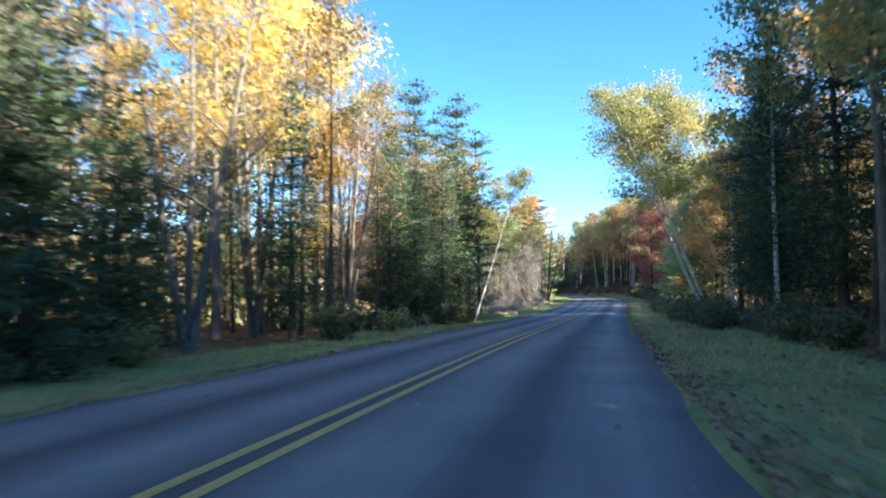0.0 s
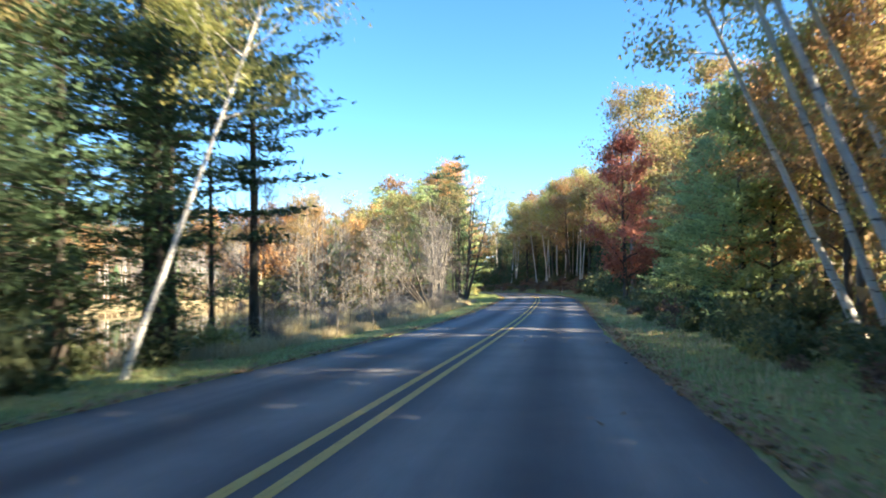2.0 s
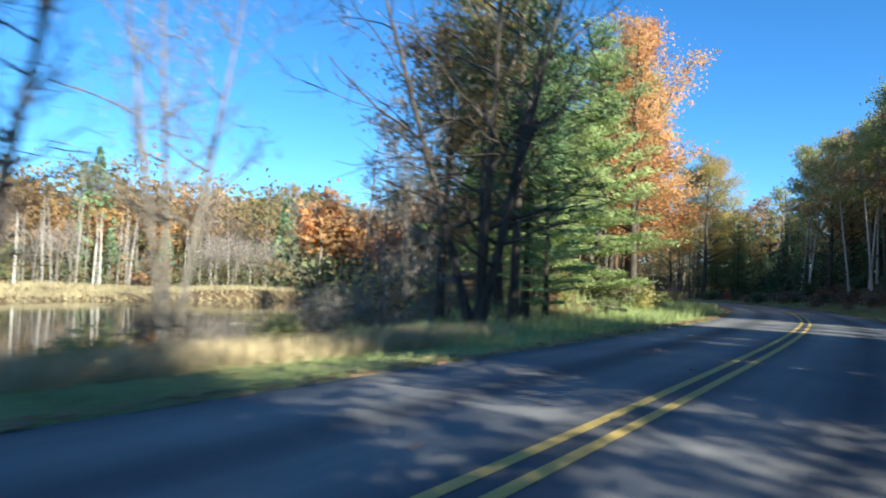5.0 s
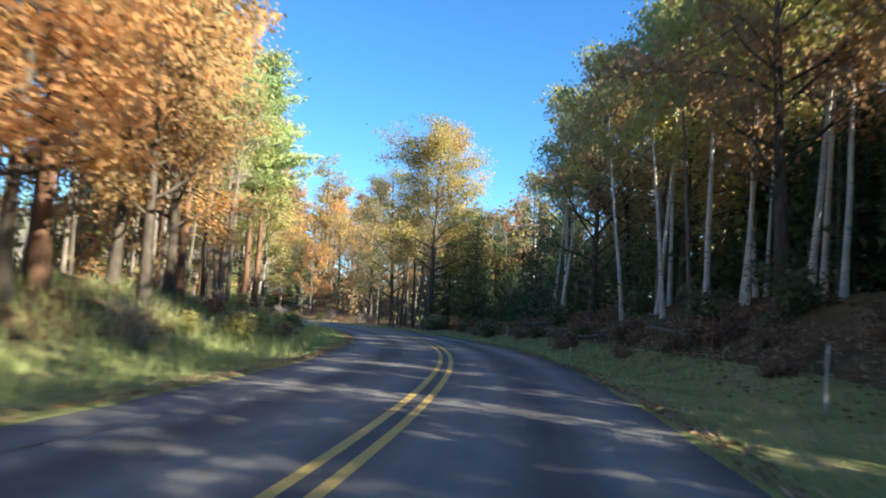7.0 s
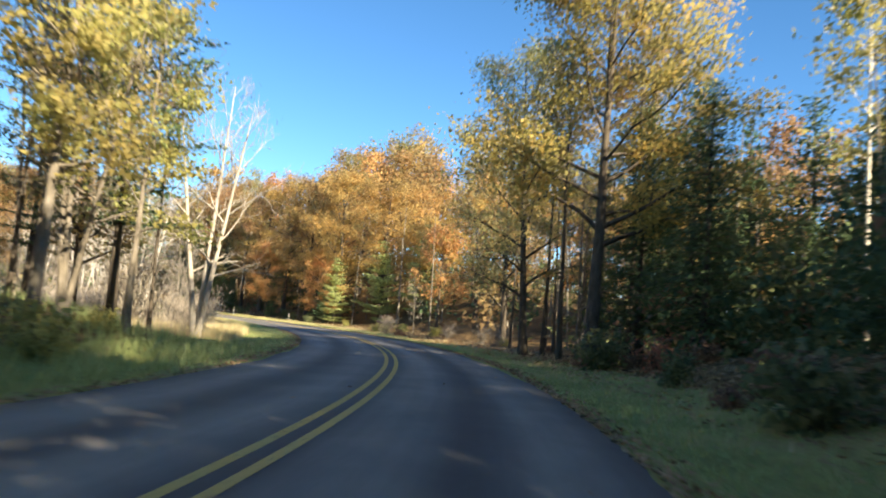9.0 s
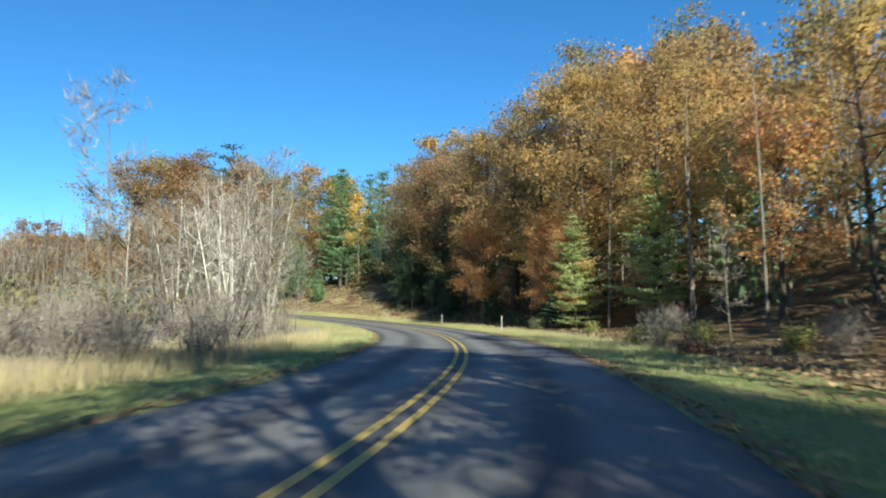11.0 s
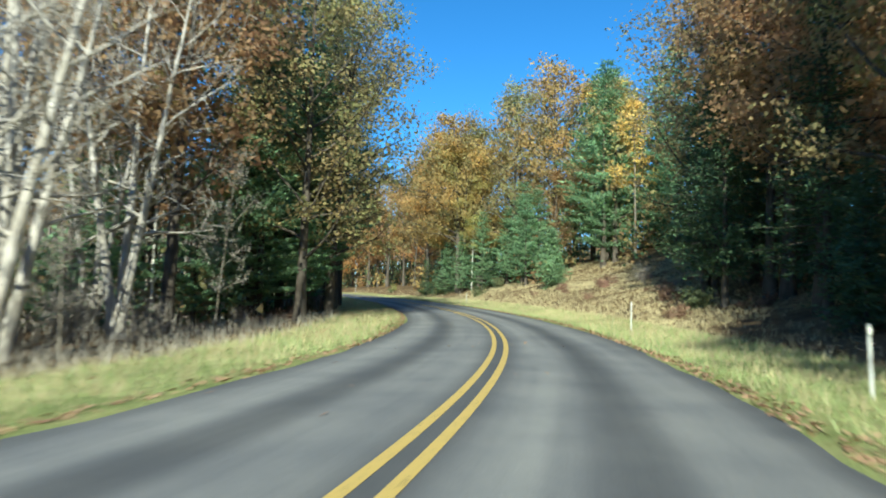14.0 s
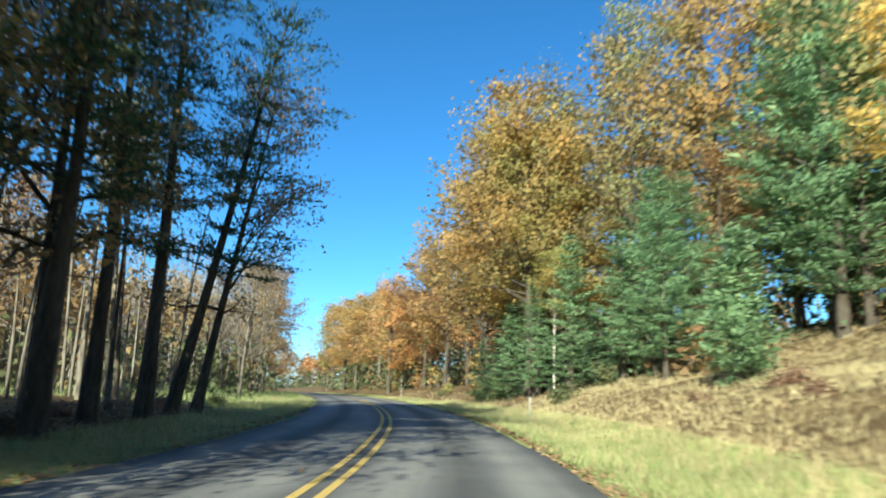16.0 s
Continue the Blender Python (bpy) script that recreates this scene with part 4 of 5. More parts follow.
# the golden oak whose crown hangs over the road, with its neighbours
put("amber_oak", 201.5, -8.6, 1.12, 60, 0, level="close")
put("edge_oak", 210.3, -8.4, 0.98, 200, 1, level="close")
put("edge_oak", 223, -12.0, 1.0)
put("trunk_pole", 205.5, -8.6, 1.1)
put("trunk_pole", 210.5, -9.6, 1.05)
put("trunk_pole", 205.0, -11.8, 1.25)
for x, y, key, size in ((-61.7, 243.5, "sunny_pine", 0.68), (-67.5, 242.6, "sunny_pine", 0.62), (-64.5, 246.6, "white_pine", 0.5), (-74.4, 241.2, "orange_maple", 0.5),
                        (-79.5, 244.3, "orange_maple", 0.6),
                        (-99.7, 223.5, "white_bare", 1.0), (-106.9, 221.7, "white_bare", 1.0), (-112.5, 218.2, "dead_tree", 1.0), (-107.5, 225.2, "silver_bare", 1.15),
                        (-103.7, 228.1, "silver_bare", 1.05), (-110.9, 228.8, "silver_bare", 1.1), (-116.0, 226.4, "silver_bare", 1.0), (-95.8, 223.5, "white_bare", 0.85),
                        (-157.6, 264.2, "white_pine", 1.05), (-164.5, 267.5, "white_pine", 1.0), (-148.6, 268.0, "white_pine", 1.05), (-149.3, 256.0, "young_pine", 1.05), (-153.7, 258.0, "young_pine", 0.6),
                        (-157.5, 255.8, "white_pine", 0.5), (-160.8, 258.1, "white_pine", 0.55), (-164.1, 255.4, "white_pine", 0.46), (-163.0, 260.4, "rust_oak", 0.72), (-104.7, 254.1, "birch", 0.9)):
    place(key, x, y, None, size, level="fine" if key in ("white_pine", "bare_tree", "orange_maple") else "near")
# pines and oaks inside the bend
OAKS_BEHIND = (("silver_bare", 283.0, 10.8, 1.1), ("silver_bare", 288.0, 14.0, 1.15), ("edge_oak", 304.0, 15.5, 1.1), ("rust_oak", 300.0, 18.0, 1.1), ("edge_oak", 309.0, 19.0, 1.15), ("rust_oak", 305.0, 23.0, 1.15))
for key, s, d, size, level in (("edge_oak", 316, 8.0, 1.15, "close"), ("white_pine", 311.0, 9.4, 0.78, "fine"), ("white_pine", 305.5, 11.0, 0.72, "fine"), ("edge_oak", 303.5, 8.6, 1.1, "fine"), ("open_pine", 320.5, 8.0, 0.95, "near"), ("open_pine", 325.5, 7.6, 0.95, "fine"), ("open_oak", 314, 11.0, 1.0, "near"), ("rust_oak", 309, 18.0, 1.2, "near"),
                               ("white_pine", 301.5, 13.0, 0.42, "near"), ("white_pine", 304.5, 11.6, 0.45, "near"), ("white_pine", 307.0, 13.6, 0.5, "near"), ("white_pine", 310.5, 10.5, 0.5, "near"),
                               ("white_pine", 313.5, 12.5, 0.55, "near"), ("white_pine", 316.5, 10.0, 0.5, "near"), ("white_pine", 299.5, 16.5, 0.5, "near"), ("birch", 306.0, 12.8, 0.7, "near"), ("birch", 300.5, 14.5, 0.65, "near"),
                               ("open_pine", 331.3, 8.9, 0.95, "fine"), ("open_pine", 334.2, 8.2, 1.0, "fine"), ("open_oak", 328.4, 9.1, 1.0, "fine"), ("open_pine", 322.5, 10.0, 0.95, "near"), ("open_pine", 313.0, 13.5, 1.05, "near"), ("open_pine", 318.0, 12.6, 1.1, "near"), ("open_oak", 323.0, 13.0, 1.0, "near"), ("open_oak", 326.0, 11.0, 0.95, "near"),
                               ("open_oak", 330.5, 12.0, 1.05, "near"), ("bare_tree", 318.5, 9.5, 0.9, "near"), ("edge_oak", 310.5, 8.0, 1.1, "fine"), ("tall_pine", 312.5, 9.6, 1.0, "near"), ("tall_pine", 306.5, 11.5, 1.05, "near"), ("edge_oak", 321.0, 8.4, 1.05, "near"), ("rust_oak", 296.5, 12.5, 1.1, "near")):
    put(key, s, d, size, level=level)
put("open_pine", 337.3, 8.2, 0.9, level="fine", lean=(-11, 0))
put("open_oak", 339.5, 7.7, 0.85, level="fine", lean=(-12, 0))
# leafless and rusty trees along the far road
for key, s, d, size in (("bare_tree", 368.0, 9.6, 0.85), ("bare_tree", 376.0, 8.8, 0.9), ("rust_oak", 383.0, 9.6, 0.8), ("bare_tree", 389.0, 8.6, 1.0), ("rust_oak", 397.0, 8.6, 0.9), ("bare_tree", 404.0, 8.4, 1.1),
                        ("orange_maple", 412.0, 9.0, 1.0), ("bare_tree", 394.0, 11.0, 1.1), ("bare_tree", 381.0, 12.0, 1.0), ("rust_oak", 420.0, 8.5, 1.0)):
    put(key, s, d, size)
for key, s, d, size in OAKS_BEHIND:
    put(key, s, d, size, level="fine")
# the golden oaks and small pines past the grassy bank
for key, s, d, size, level in (("amber_oak", 355.5, -10.5, 1.05, "fine"), ("edge_oak", 350.5, -14.5, 1.3, "fine"), ("gold_oak", 349.0, -20.0, 1.4, "near"), ("edge_oak", 361.0, -12.0, 1.12, "near"), ("gold_oak", 367.0, -10.0, 1.05, "near"),
                               ("edge_oak", 357.0, -19.0, 1.35, "near"), ("aspen", 345.5, -25.0, 1.3, "near"), ("white_pine", 353.0, -9.6, 0.36, "near"), ("white_pine", 357.5, -9.2, 0.34, "near"), ("spruce", 360.0, -9.0, 0.6, "near"),
                               ("white_pine", 348.5, -10.6, 0.45, "near"), ("spruce", 364.0, -8.8, 0.6, "near"), ("birch", 352.0, -10.6, 0.55, "near"), ("white_pine", 345.0, -14.0, 0.6, "near")):
    put(key, s, d, size, level=level)

# ---- woods along the road ----
TAKEN = []


def in_clearing(s, d):
    """The gap in the right-hand wood through which the low sun reaches the road."""
    return d < -7 and 111.5 + 0.33 * (d + 10) < s < 122.5 + 0.33 * (d + 10)


def zone(s0, s1, d0, d1, count, mix, size=(0.8, 1.1), gap=1.8, seed=0, level=None):
    rng = random.Random(seed)
    keys = [k for k, n in mix for _ in range(n)]
    made = tries = 0
    while made < count and tries < count * 12:
        tries += 1
        s = rng.uniform(s0, s1)
        d = d0 + (d1 - d0) * rng.random() ** 1.15
        x, y, z = beside(s, d)
        if in_clearing(s, d):
            continue
        rs, rd, rz = road_coords(np.array([x]), np.array([y]))
        if abs(rd[0]) < 6.2 or pond(x, y) > 0.15 or any((x - a) ** 2 + (y - b) ** 2 < gap * gap for a, b in TAKEN):
            continue
        TAKEN.append((x, y))
        place(rng.choice(keys), x, y, z - 0.05, rng.uniform(*size), rng=rng, level=level or ("far" if abs(d) > 17 or s > 375 or s < -5 else "near"))
        made += 1


# left, before the pond
zone(2, 31, 7.4, 12, 15, (("hemlock", 2), ("aspen", 1), ("bare_tree", 2), ("trunk_pole", 3), ("spruce", 2)), (0.6, 1.0), 1.6, 47)
zone(-25, 36, 7.0, 14, 24, (("hemlock", 2), ("spruce", 2), ("trunk_pole", 3), ("aspen", 2), ("bare_tree", 2), ("lime_aspen", 1)), (0.5, 0.95), seed=1)
zone(-20, 48, 14, 32, 26, (("aspen", 2), ("lime_aspen", 3), ("hemlock", 3), ("bare_tree", 2), ("orange_maple", 1)), (0.95, 1.25), 2.2, 2)
zone(-25, 56, 6.6, 9, 26, (("shrub", 3), ("gold_shrub", 2), ("grey_sapling", 1)), (0.5, 0.9), 1.2, 4)
# along the pond
zone(56, 106, 6.6, 10.5, 46, (("brush", 5), ("gold_shrub", 1), ("grey_sapling", 2)), (0.4, 0.8), 1.0, 5)
zone(104, 113, 8, 14, 6, (("grey_sapling", 2), ("brush", 2)), (0.7, 1.0), 1.2, 6)
# left, sunlit wood
zone(116, 142, 14, 22, 8, (("trunk_pole", 3), ("lime_aspen", 1), ("sunny_pine", 1)), (0.7, 0.9), seed=7)
zone(144, 196, 10, 25, 26, (("rust_oak", 2), ("orange_maple", 1), ("red_pine", 3), ("lime_aspen", 3), ("trunk_pole", 4), ("bare_tree", 1)), (0.75, 1.05), 2.0, 8)
zone(118, 196, 6.8, 11, 34, (("gold_shrub", 3), ("shrub", 2), ("bramble", 2), ("brush", 1)), (0.4, 0.9), 1.2, 9)
# left, marsh and brush
zone(206, 262, 8.5, 30, 70, (("brush", 6), ("grey_sapling", 1)), (0.8, 1.5), 1.3, 10)
zone(262, 300, 9.0, 26, 46, (("grey_sapling", 3), ("brush", 5)), (0.6, 1.15), 1.2, 11)
zone(326, 346, 9.0, 18, 5, (("rust_oak", 1), ("trunk_pole", 4)), (0.8, 1.0), 1.8, 14)
zone(298, 350, 8.5, 11, 18, (("brush", 2), ("bramble", 3), ("shrub", 1)), (0.4, 0.7), 1.0, 15)
zone(352, 430, 15, 36, 34, (("bare_tree", 4), ("rust_oak", 1), ("grey_sapling", 2)), (0.7, 1.0), 1.8, 16)
# right, first stretch
zone(-25, 34, -16, -8.0, 17, (("lime_aspen", 4), ("birch", 3), ("trunk_pole", 2), ("aspen", 1)), (0.8, 1.05), seed=21)
zone(-20, 48, -32, -14, 20, (("gold_oak", 2), ("rust_oak", 2), ("lime_aspen", 3), ("aspen", 1), ("orange_maple", 1)), (0.9, 1.15), 2.4, 22)
zone(-25, 60, -9, -6.9, 34, (("shrub", 4), ("bramble", 1)), (0.5, 1.0), 1.1, 23)
zone(40, 100, -7.3, -6.3, 30, (("shrub", 4), ("bramble", 2), ("gold_shrub", 1)), (0.3, 0.65), 1.0, 48)
zone(46, 82, -16, -10.0, 14, (("olive_oak", 1), ("lime_aspen", 2), ("rust_oak", 2), ("birch", 4)), (0.62, 0.8), 2.0, 24)
zone(58, 112, -30, -14, 20, (("green_poplar", 2), ("olive_oak", 2), ("birch", 2), ("lime_aspen", 2)), (0.65, 0.85), 2.6, 25)
zone(58, 130, -10, -6.9, 40, (("shrub", 5), ("bramble", 1)), (0.6, 1.2), 1.1, 26)
# right, the dark birch bank
zone(100, 152, -20, -8.8, 20, (("edge_oak", 2), ("lime_aspen", 4), ("rust_oak", 1), ("birch", 3)), (0.8, 1.0), 1.6, 27)
zone(140, 198, -20, -10.5, 18, (("birch", 4), ("trunk_pole", 2), ("edge_oak", 2), ("rust_oak", 1)), (0.85, 1.1), 1.8, 28)
zone(132, 200, -40, -17, 18, (("rust_oak", 2), ("olive_oak", 2), ("gold_oak", 1), ("hemlock", 1), ("lime_aspen", 2)), (0.9, 1.15), 2.4, 29)
zone(128, 205, -11, -7, 40, (("bramble", 4), ("shrub", 2)), (0.5, 1.0), 1.1, 30)
zone(140, 203, -19, -13, 20, (("spruce", 3), ("hemlock", 1)), (0.5, 0.9), 1.8, 31)
# right, past the golden oak
zone(196, 206, -22, -13, 6, (("hemlock", 2), ("spruce", 1)), (0.7, 0.95), 1.5, 32)
zone(178, 228, -38, -24, 12, (("olive_oak", 2), ("hemlock", 2), ("rust_oak", 1)), (0.95, 1.2), 2.4, 46)
zone(206, 226, -20, -9.5, 8, (("trunk_pole", 6), ("bare_tree", 1)), (0.75, 1.05), 1.5, 43)
zone(232, 262, -34, -15, 12, (("gold_oak", 2), ("rust_oak", 2), ("orange_maple", 2), ("bare_tree", 1)), (0.7, 0.95), 2.2, 33)
zone(214, 262, -12, -7.5, 14, (("gold_shrub", 2), ("brush", 2), ("bramble", 1), ("grey_sapling", 1)), (0.5, 0.8), 1.2, 34)
for key, s, d, size in (("edge_oak", 291, -12.5, 1.15), ("rust_oak", 285, -12.0, 1.2), ("gold_oak", 279, -12.5, 1.15), ("rust_oak", 273, -13.0, 1.25), ("edge_oak", 268, -14.5, 1.3), ("gold_oak", 264, -13.0, 1.15), ("rust_oak", 297, -12.5, 1.2),
                        ("rust_oak", 303.0, -13.5, 1.1), ("gold_oak", 258, -15.5, 1.05)):
    put(key, s, d, size, level="fine")
put("orange_maple", 277.5, -8.9, 0.72, level="close")
put("sunny_pine", 260.8, -10.6, 0.48)
put("white_pine", 263.5, -10.4, 0.3)
put("orange_maple", 266.0, -10.4, 0.55, level="fine")
zone(262, 306, -20, -11.0, 12, (("trunk_pole", 2), ("hemlock", 2), ("spruce", 3)), (0.6, 0.95), 2.0, 35)
zone(258, 312, -46, -17, 26, (("rust_oak", 3), ("gold_oak", 2), ("edge_oak", 1), ("orange_maple", 2)), (1.1, 1.4), 2.6, 36)
zone(262, 306, -11.5, -8.6, 18, (("shrub", 3), ("bramble", 1), ("spruce", 1)), (0.4, 0.8), 1.2, 37)
zone(302, 317, -22, -12.5, 9, (("hemlock", 2), ("rust_oak", 2), ("edge_oak", 2)), (0.95, 1.2), 2.0, 38, "fine")
zone(298, 340, -16, -9, 22, (("bramble", 3), ("brush", 1)), (0.3, 0.7), 1.2, 44)
zone(338, 352, -32, -20, 7, (("white_pine", 2), ("edge_oak", 1), ("aspen", 1)), (0.95, 1.2), 2.4, 39)
zone(352, 385, -28, -9.5, 16, (("gold_oak", 3), ("edge_oak", 3), ("white_pine", 1)), (1.0, 1.25), 2.0, 40)
zone(345, 385, -13, -8.6, 12, (("spruce", 2), ("shrub", 2), ("gold_shrub", 1)), (0.4, 0.8), 1.4, 45)
zone(385, 470, -20, -8, 34, (("gold_oak", 2), ("orange_maple", 2), ("rust_oak", 2), ("lime_aspen", 1)), (0.8, 1.1), 2.2, 41)
# rows added behind the right-hand wood, unseen, to keep the low sun off the road
shade = random.Random(5)
for k in range(24):
    s, d = -34 + 3.2 * k + shade.uniform(-1, 1), (-20.5, -24.5, -28.0)[k % 3] + shade.uniform(-0.8, 0.8)
    x, y, z = beside(s, d)
    place(("hemlock", "olive_oak")[k % 4 == 3], float(x), float(y), None, shade.uniform(1.15, 1.4), rng=shade, level="far")
# two staggered spruce rows added behind the roadside trees to shade the road
for k in range(58):
    s = 94 + 1.3 * k + shade.uniform(-0.4, 0.4)
    d = ((-13.2, -15.8), (-17.0, -19.5))[s > 128][k % 2] + shade.uniform(-0.4, 0.4)
    if not in_clearing(s, d):
        x, y, z = beside(s, d)
        place("spruce", x, y, z - 0.05, shade.uniform(1.1, 1.35), rng=shade)
# outsized hemlocks added to cast shade across onto the left-hand trees
for k in range(8):
    x, y, z = beside(4 + 4.6 * k + shade.uniform(-1, 1), -17.0 + shade.uniform(-0.6, 0.6))
    place("hemlock", x, y, None, shade.uniform(1.4, 1.55), rng=shade)
for s, d, size in ((303.5, -11.6, 0.85), (306.6, -12.6, 0.95), (309.4, -13.4, 0.85)):
    put("hemlock", s, d, size)
put("red_shrub", 169.5, -8.6, 1.0)
put("red_shrub", 195.5, -8.8, 0.9)
for k, (s, d, length, radius, turn) in enumerate(((166, -8.4, 5.0, 0.11, 70), (171, -8.9, 4.0, 0.09, 20), (160, -9.2, 4.5, 0.10, 110), (176, -9.4, 5.5, 0.12, 50), (122.5, 8.2, 3.6, 0.09, 150), (37, 8.0, 6.0, 0.13, 75))):
    fallen_log(s, d, length, radius, turn, 90 + k)


# ---- woods further off ----
def far_woods(name, label, spots, colours, seed, leaves=150, leaf=0.9):
    """Distant tree crowns and trunks joined into one mesh for each colour."""
    rng = np.random.default_rng(seed)
    builds = {c: Build() for c in set(colours)}
    trunks, under = Build(), Build()
    for x, y, h in spots:
        z = float(ground_height(np.array([x]), np.array([y]))[0])
        c = colours[rng.integers(len(colours))]
        b = builds[c]
        r = h * rng.uniform(0.2, 0.28)
        trunks.tube(np.array([[x, y, z - 0.3], [x + rng.normal(0, 0.3), y, z + h * 0.5], [x + rng.normal(0, 0.5), y, z + h * 0.85]]), [0.2, 0.13, 0.05], 4)
        n = leaves
        if c in ("pine", "hemlock"):
            u = rng.random(n) ** 0.7
            rad = r * 0.85 * (1.02 - u)
            a = rng.uniform(0, 6.28, n)
            p = np.stack([x + rad * np.cos(a), y + rad * np.sin(a), z + h * (0.15 + 0.85 * u)], 1)
        else:
            k = 9
            cc = rng.normal(0, 1, (k, 3))
            cc /= np.linalg.norm(cc, axis=1)[:, None]
            cc = np.array([x, y, z + h * 0.66]) + cc * np.array([r, r, h * 0.27]) * rng.uniform(0.4, 1.0, (k, 1))
            p = cc[rng.integers(0, k, n)] + rng.normal(0, 1, (n, 3)) * r * 0.33
        if c == "brush":
            b.twigs(np.repeat(p, 2, 0) + rng.normal(0, 0.4, (2 * n, 3)), leaf * 2.2, rng)
        else:
            b.leaves(p, leaf, leaf * 0.7, rng)
        m = leaves // 3
        low = np.stack([x + rng.normal(0, 2.6, m), y + rng.normal(0, 2.6, m), z + rng.random(m) ** 1.5 * h * 0.4], 1)
        under.leaves(low, leaf, leaf * 0.7, rng)
    root = tagged(new(name), label, "woods", kind="stuff")
    part("trunks", trunks.mesh("trunks", BARK["grey"]), root)
    part("undergrowth", under.mesh("undergrowth", LEAF["shrub"]), root)
    for c in sorted(builds):
        if builds[c].n:
            part("foliage", builds[c].mesh("foliage", LEAF[c]), root)


rng_far = np.random.default_rng(77)


def scatter(count, test, s_range, d_range, h=(13, 19)):
    out = []
    while len(out) < count:
        s, d = rng_far.uniform(*s_range), rng_far.uniform(*d_range)
        x, y, z, tx, ty = road_at(s)
        px, py = x - d * ty, y + d * tx
        rs, rd, _ = road_coords(np.array([px]), np.array([py]))
        if abs(rd[0]) > test and pond(px, py) < 0.05 and not in_clearing(s, d):
            out.append((float(px), float(py), rng_far.uniform(*h)))
    return out


shore = {"front": [], "back": []}
while len(shore["front"]) + len(shore["back"]) < 760:
    bx, by = rng_far.uniform(-200, -70), rng_far.uniform(10, 215)
    away = abs(road_coords(np.array([bx]), np.array([by]))[1][0])
    edge = np.interp(by, (0, 110, 150, 220), (-93, -71, -67, -88))
    if away > 52 and bx < edge:
        row = "front" if bx > edge - 16 else "back"
        if row == "front" and len(shore["front"]) >= 90:
            continue
        shore[row].append((bx, by, rng_far.uniform(6.0, 8.5) if row == "front" else rng_far.uniform(10.5, 12.0)))
far_woods("far_shore_woods", "grey leafless trees with a few pines along the far shore", shore["front"], ["brush", "brush", "brush", "brush", "brush", "pine"], 1, 300, 0.3)
far_woods("far_hill_woods", "dull orange and brown woods on the hill beyond the pond", shore["back"], ["rust", "rust", "brush", "rust", "orange", "rust", "olive", "gold"], 21, 340, 0.55)
far_woods("left_hill_woods", "rust and gold woods behind the marsh", scatter(170, 48, (190, 420), (50, 130)), ["rust", "orange", "gold", "rust", "brush", "olive", "pine"], 2, 380, 0.62)
far_woods("right_back_woods", "mixed autumn woods behind the right bank", scatter(200, 40, (-60, 420), (-90, -40), (13, 18)), ["rust", "gold", "olive", "hemlock", "rust", "lime"], 3, 300, 0.68)
far_woods("left_back_woods", "mixed woods behind the roadside trees", scatter(70, 30, (-60, 40), (30, 80)), ["yellow", "hemlock", "lime", "rust"], 4, 380, 0.6)
far_woods("road_end_woods", "far woods where the road bends away", scatter(60, 16, (440, 470), (-120, 120)), ["rust", "gold", "orange"], 5, 190, 1.0)
far_woods("road_head_woods", "far woods closing the end of the road", [(float(a), float(b), float(c)) for a, b, c in zip(rng_far.uniform(-540, -402, 110), rng_far.uniform(90, 320, 110), rng_far.uniform(12, 18, 110))],
          ["rust", "gold", "orange", "brush"], 8, 190, 1.0)
far_woods("sunny_back_woods", "sunlit woods behind the pines", scatter(30, 24, (150, 200), (25, 44), (8, 11)), ["rust", "brush", "orange", "lit_pine", "rust"], 6, 380, 0.6)
far_woods("field_woods", "grey and rusty woods beyond the field", scatter(110, 24, (338, 470), (27, 70), (9, 13)), ["brush", "rust", "brush", "olive"], 9, 180, 0.8)
far_woods("far_road_woods", "autumn woods on both sides of the far road", scatter(130, 9, (395, 468), (-60, 60), (12, 17)), ["rust", "gold", "orange", "brush"], 11, 300, 0.6)
far_woods("bare_field_woods", "grey leafless wood beside the field", scatter(60, 13, (352, 440), (13, 32), (9, 13)), ["brush", "brush", "rust"], 12, 320, 0.4)
far_woods("road_close_woods", "autumn woods where the far road goes out of sight", [(float(a), float(b), float(c)) for a, b, c in zip(rng_far.uniform(-470, -396, 120), rng_far.uniform(140, 265, 120), rng_far.uniform(13, 18, 120))],
          ["rust", "gold", "orange", "brush"], 13, 150, 1.0)
far_woods("right_ridge_woods", "tall mixed woods behind the right-hand trees", scatter(58, 25, (-40, 56), (-42, -26), (12, 16)), ["olive", "rust", "hemlock", "lime"], 14, 420, 0.6)
far_woods("birch_ridge_woods", "tall mixed woods behind the birch bank", scatter(46, 20, (134, 232), (-42, -21), (12, 16)), ["olive", "rust", "gold", "rust"], 15, 420, 0.6)
far_woods("birch_mid_woods", "close mixed woods behind the birch bank", scatter(24, 15, (120, 204), (-34, -16), (10, 14)), ["rust", "rust", "olive", "lime"], 16, 330, 0.5)
far_woods("bank_top_woods", "autumn woods on top of the grassy bank", scatter(70, 24, (298, 350), (-62, -27), (13, 18)), ["rust", "gold", "olive", "pine"], 10, 400, 0.55)
far_woods("woods_behind", "woods along the road already passed", scatter(90, 9, (-68, -25), (-70, 70)), ["hemlock", "lime", "rust", "olive"], 7, 190, 0.9)


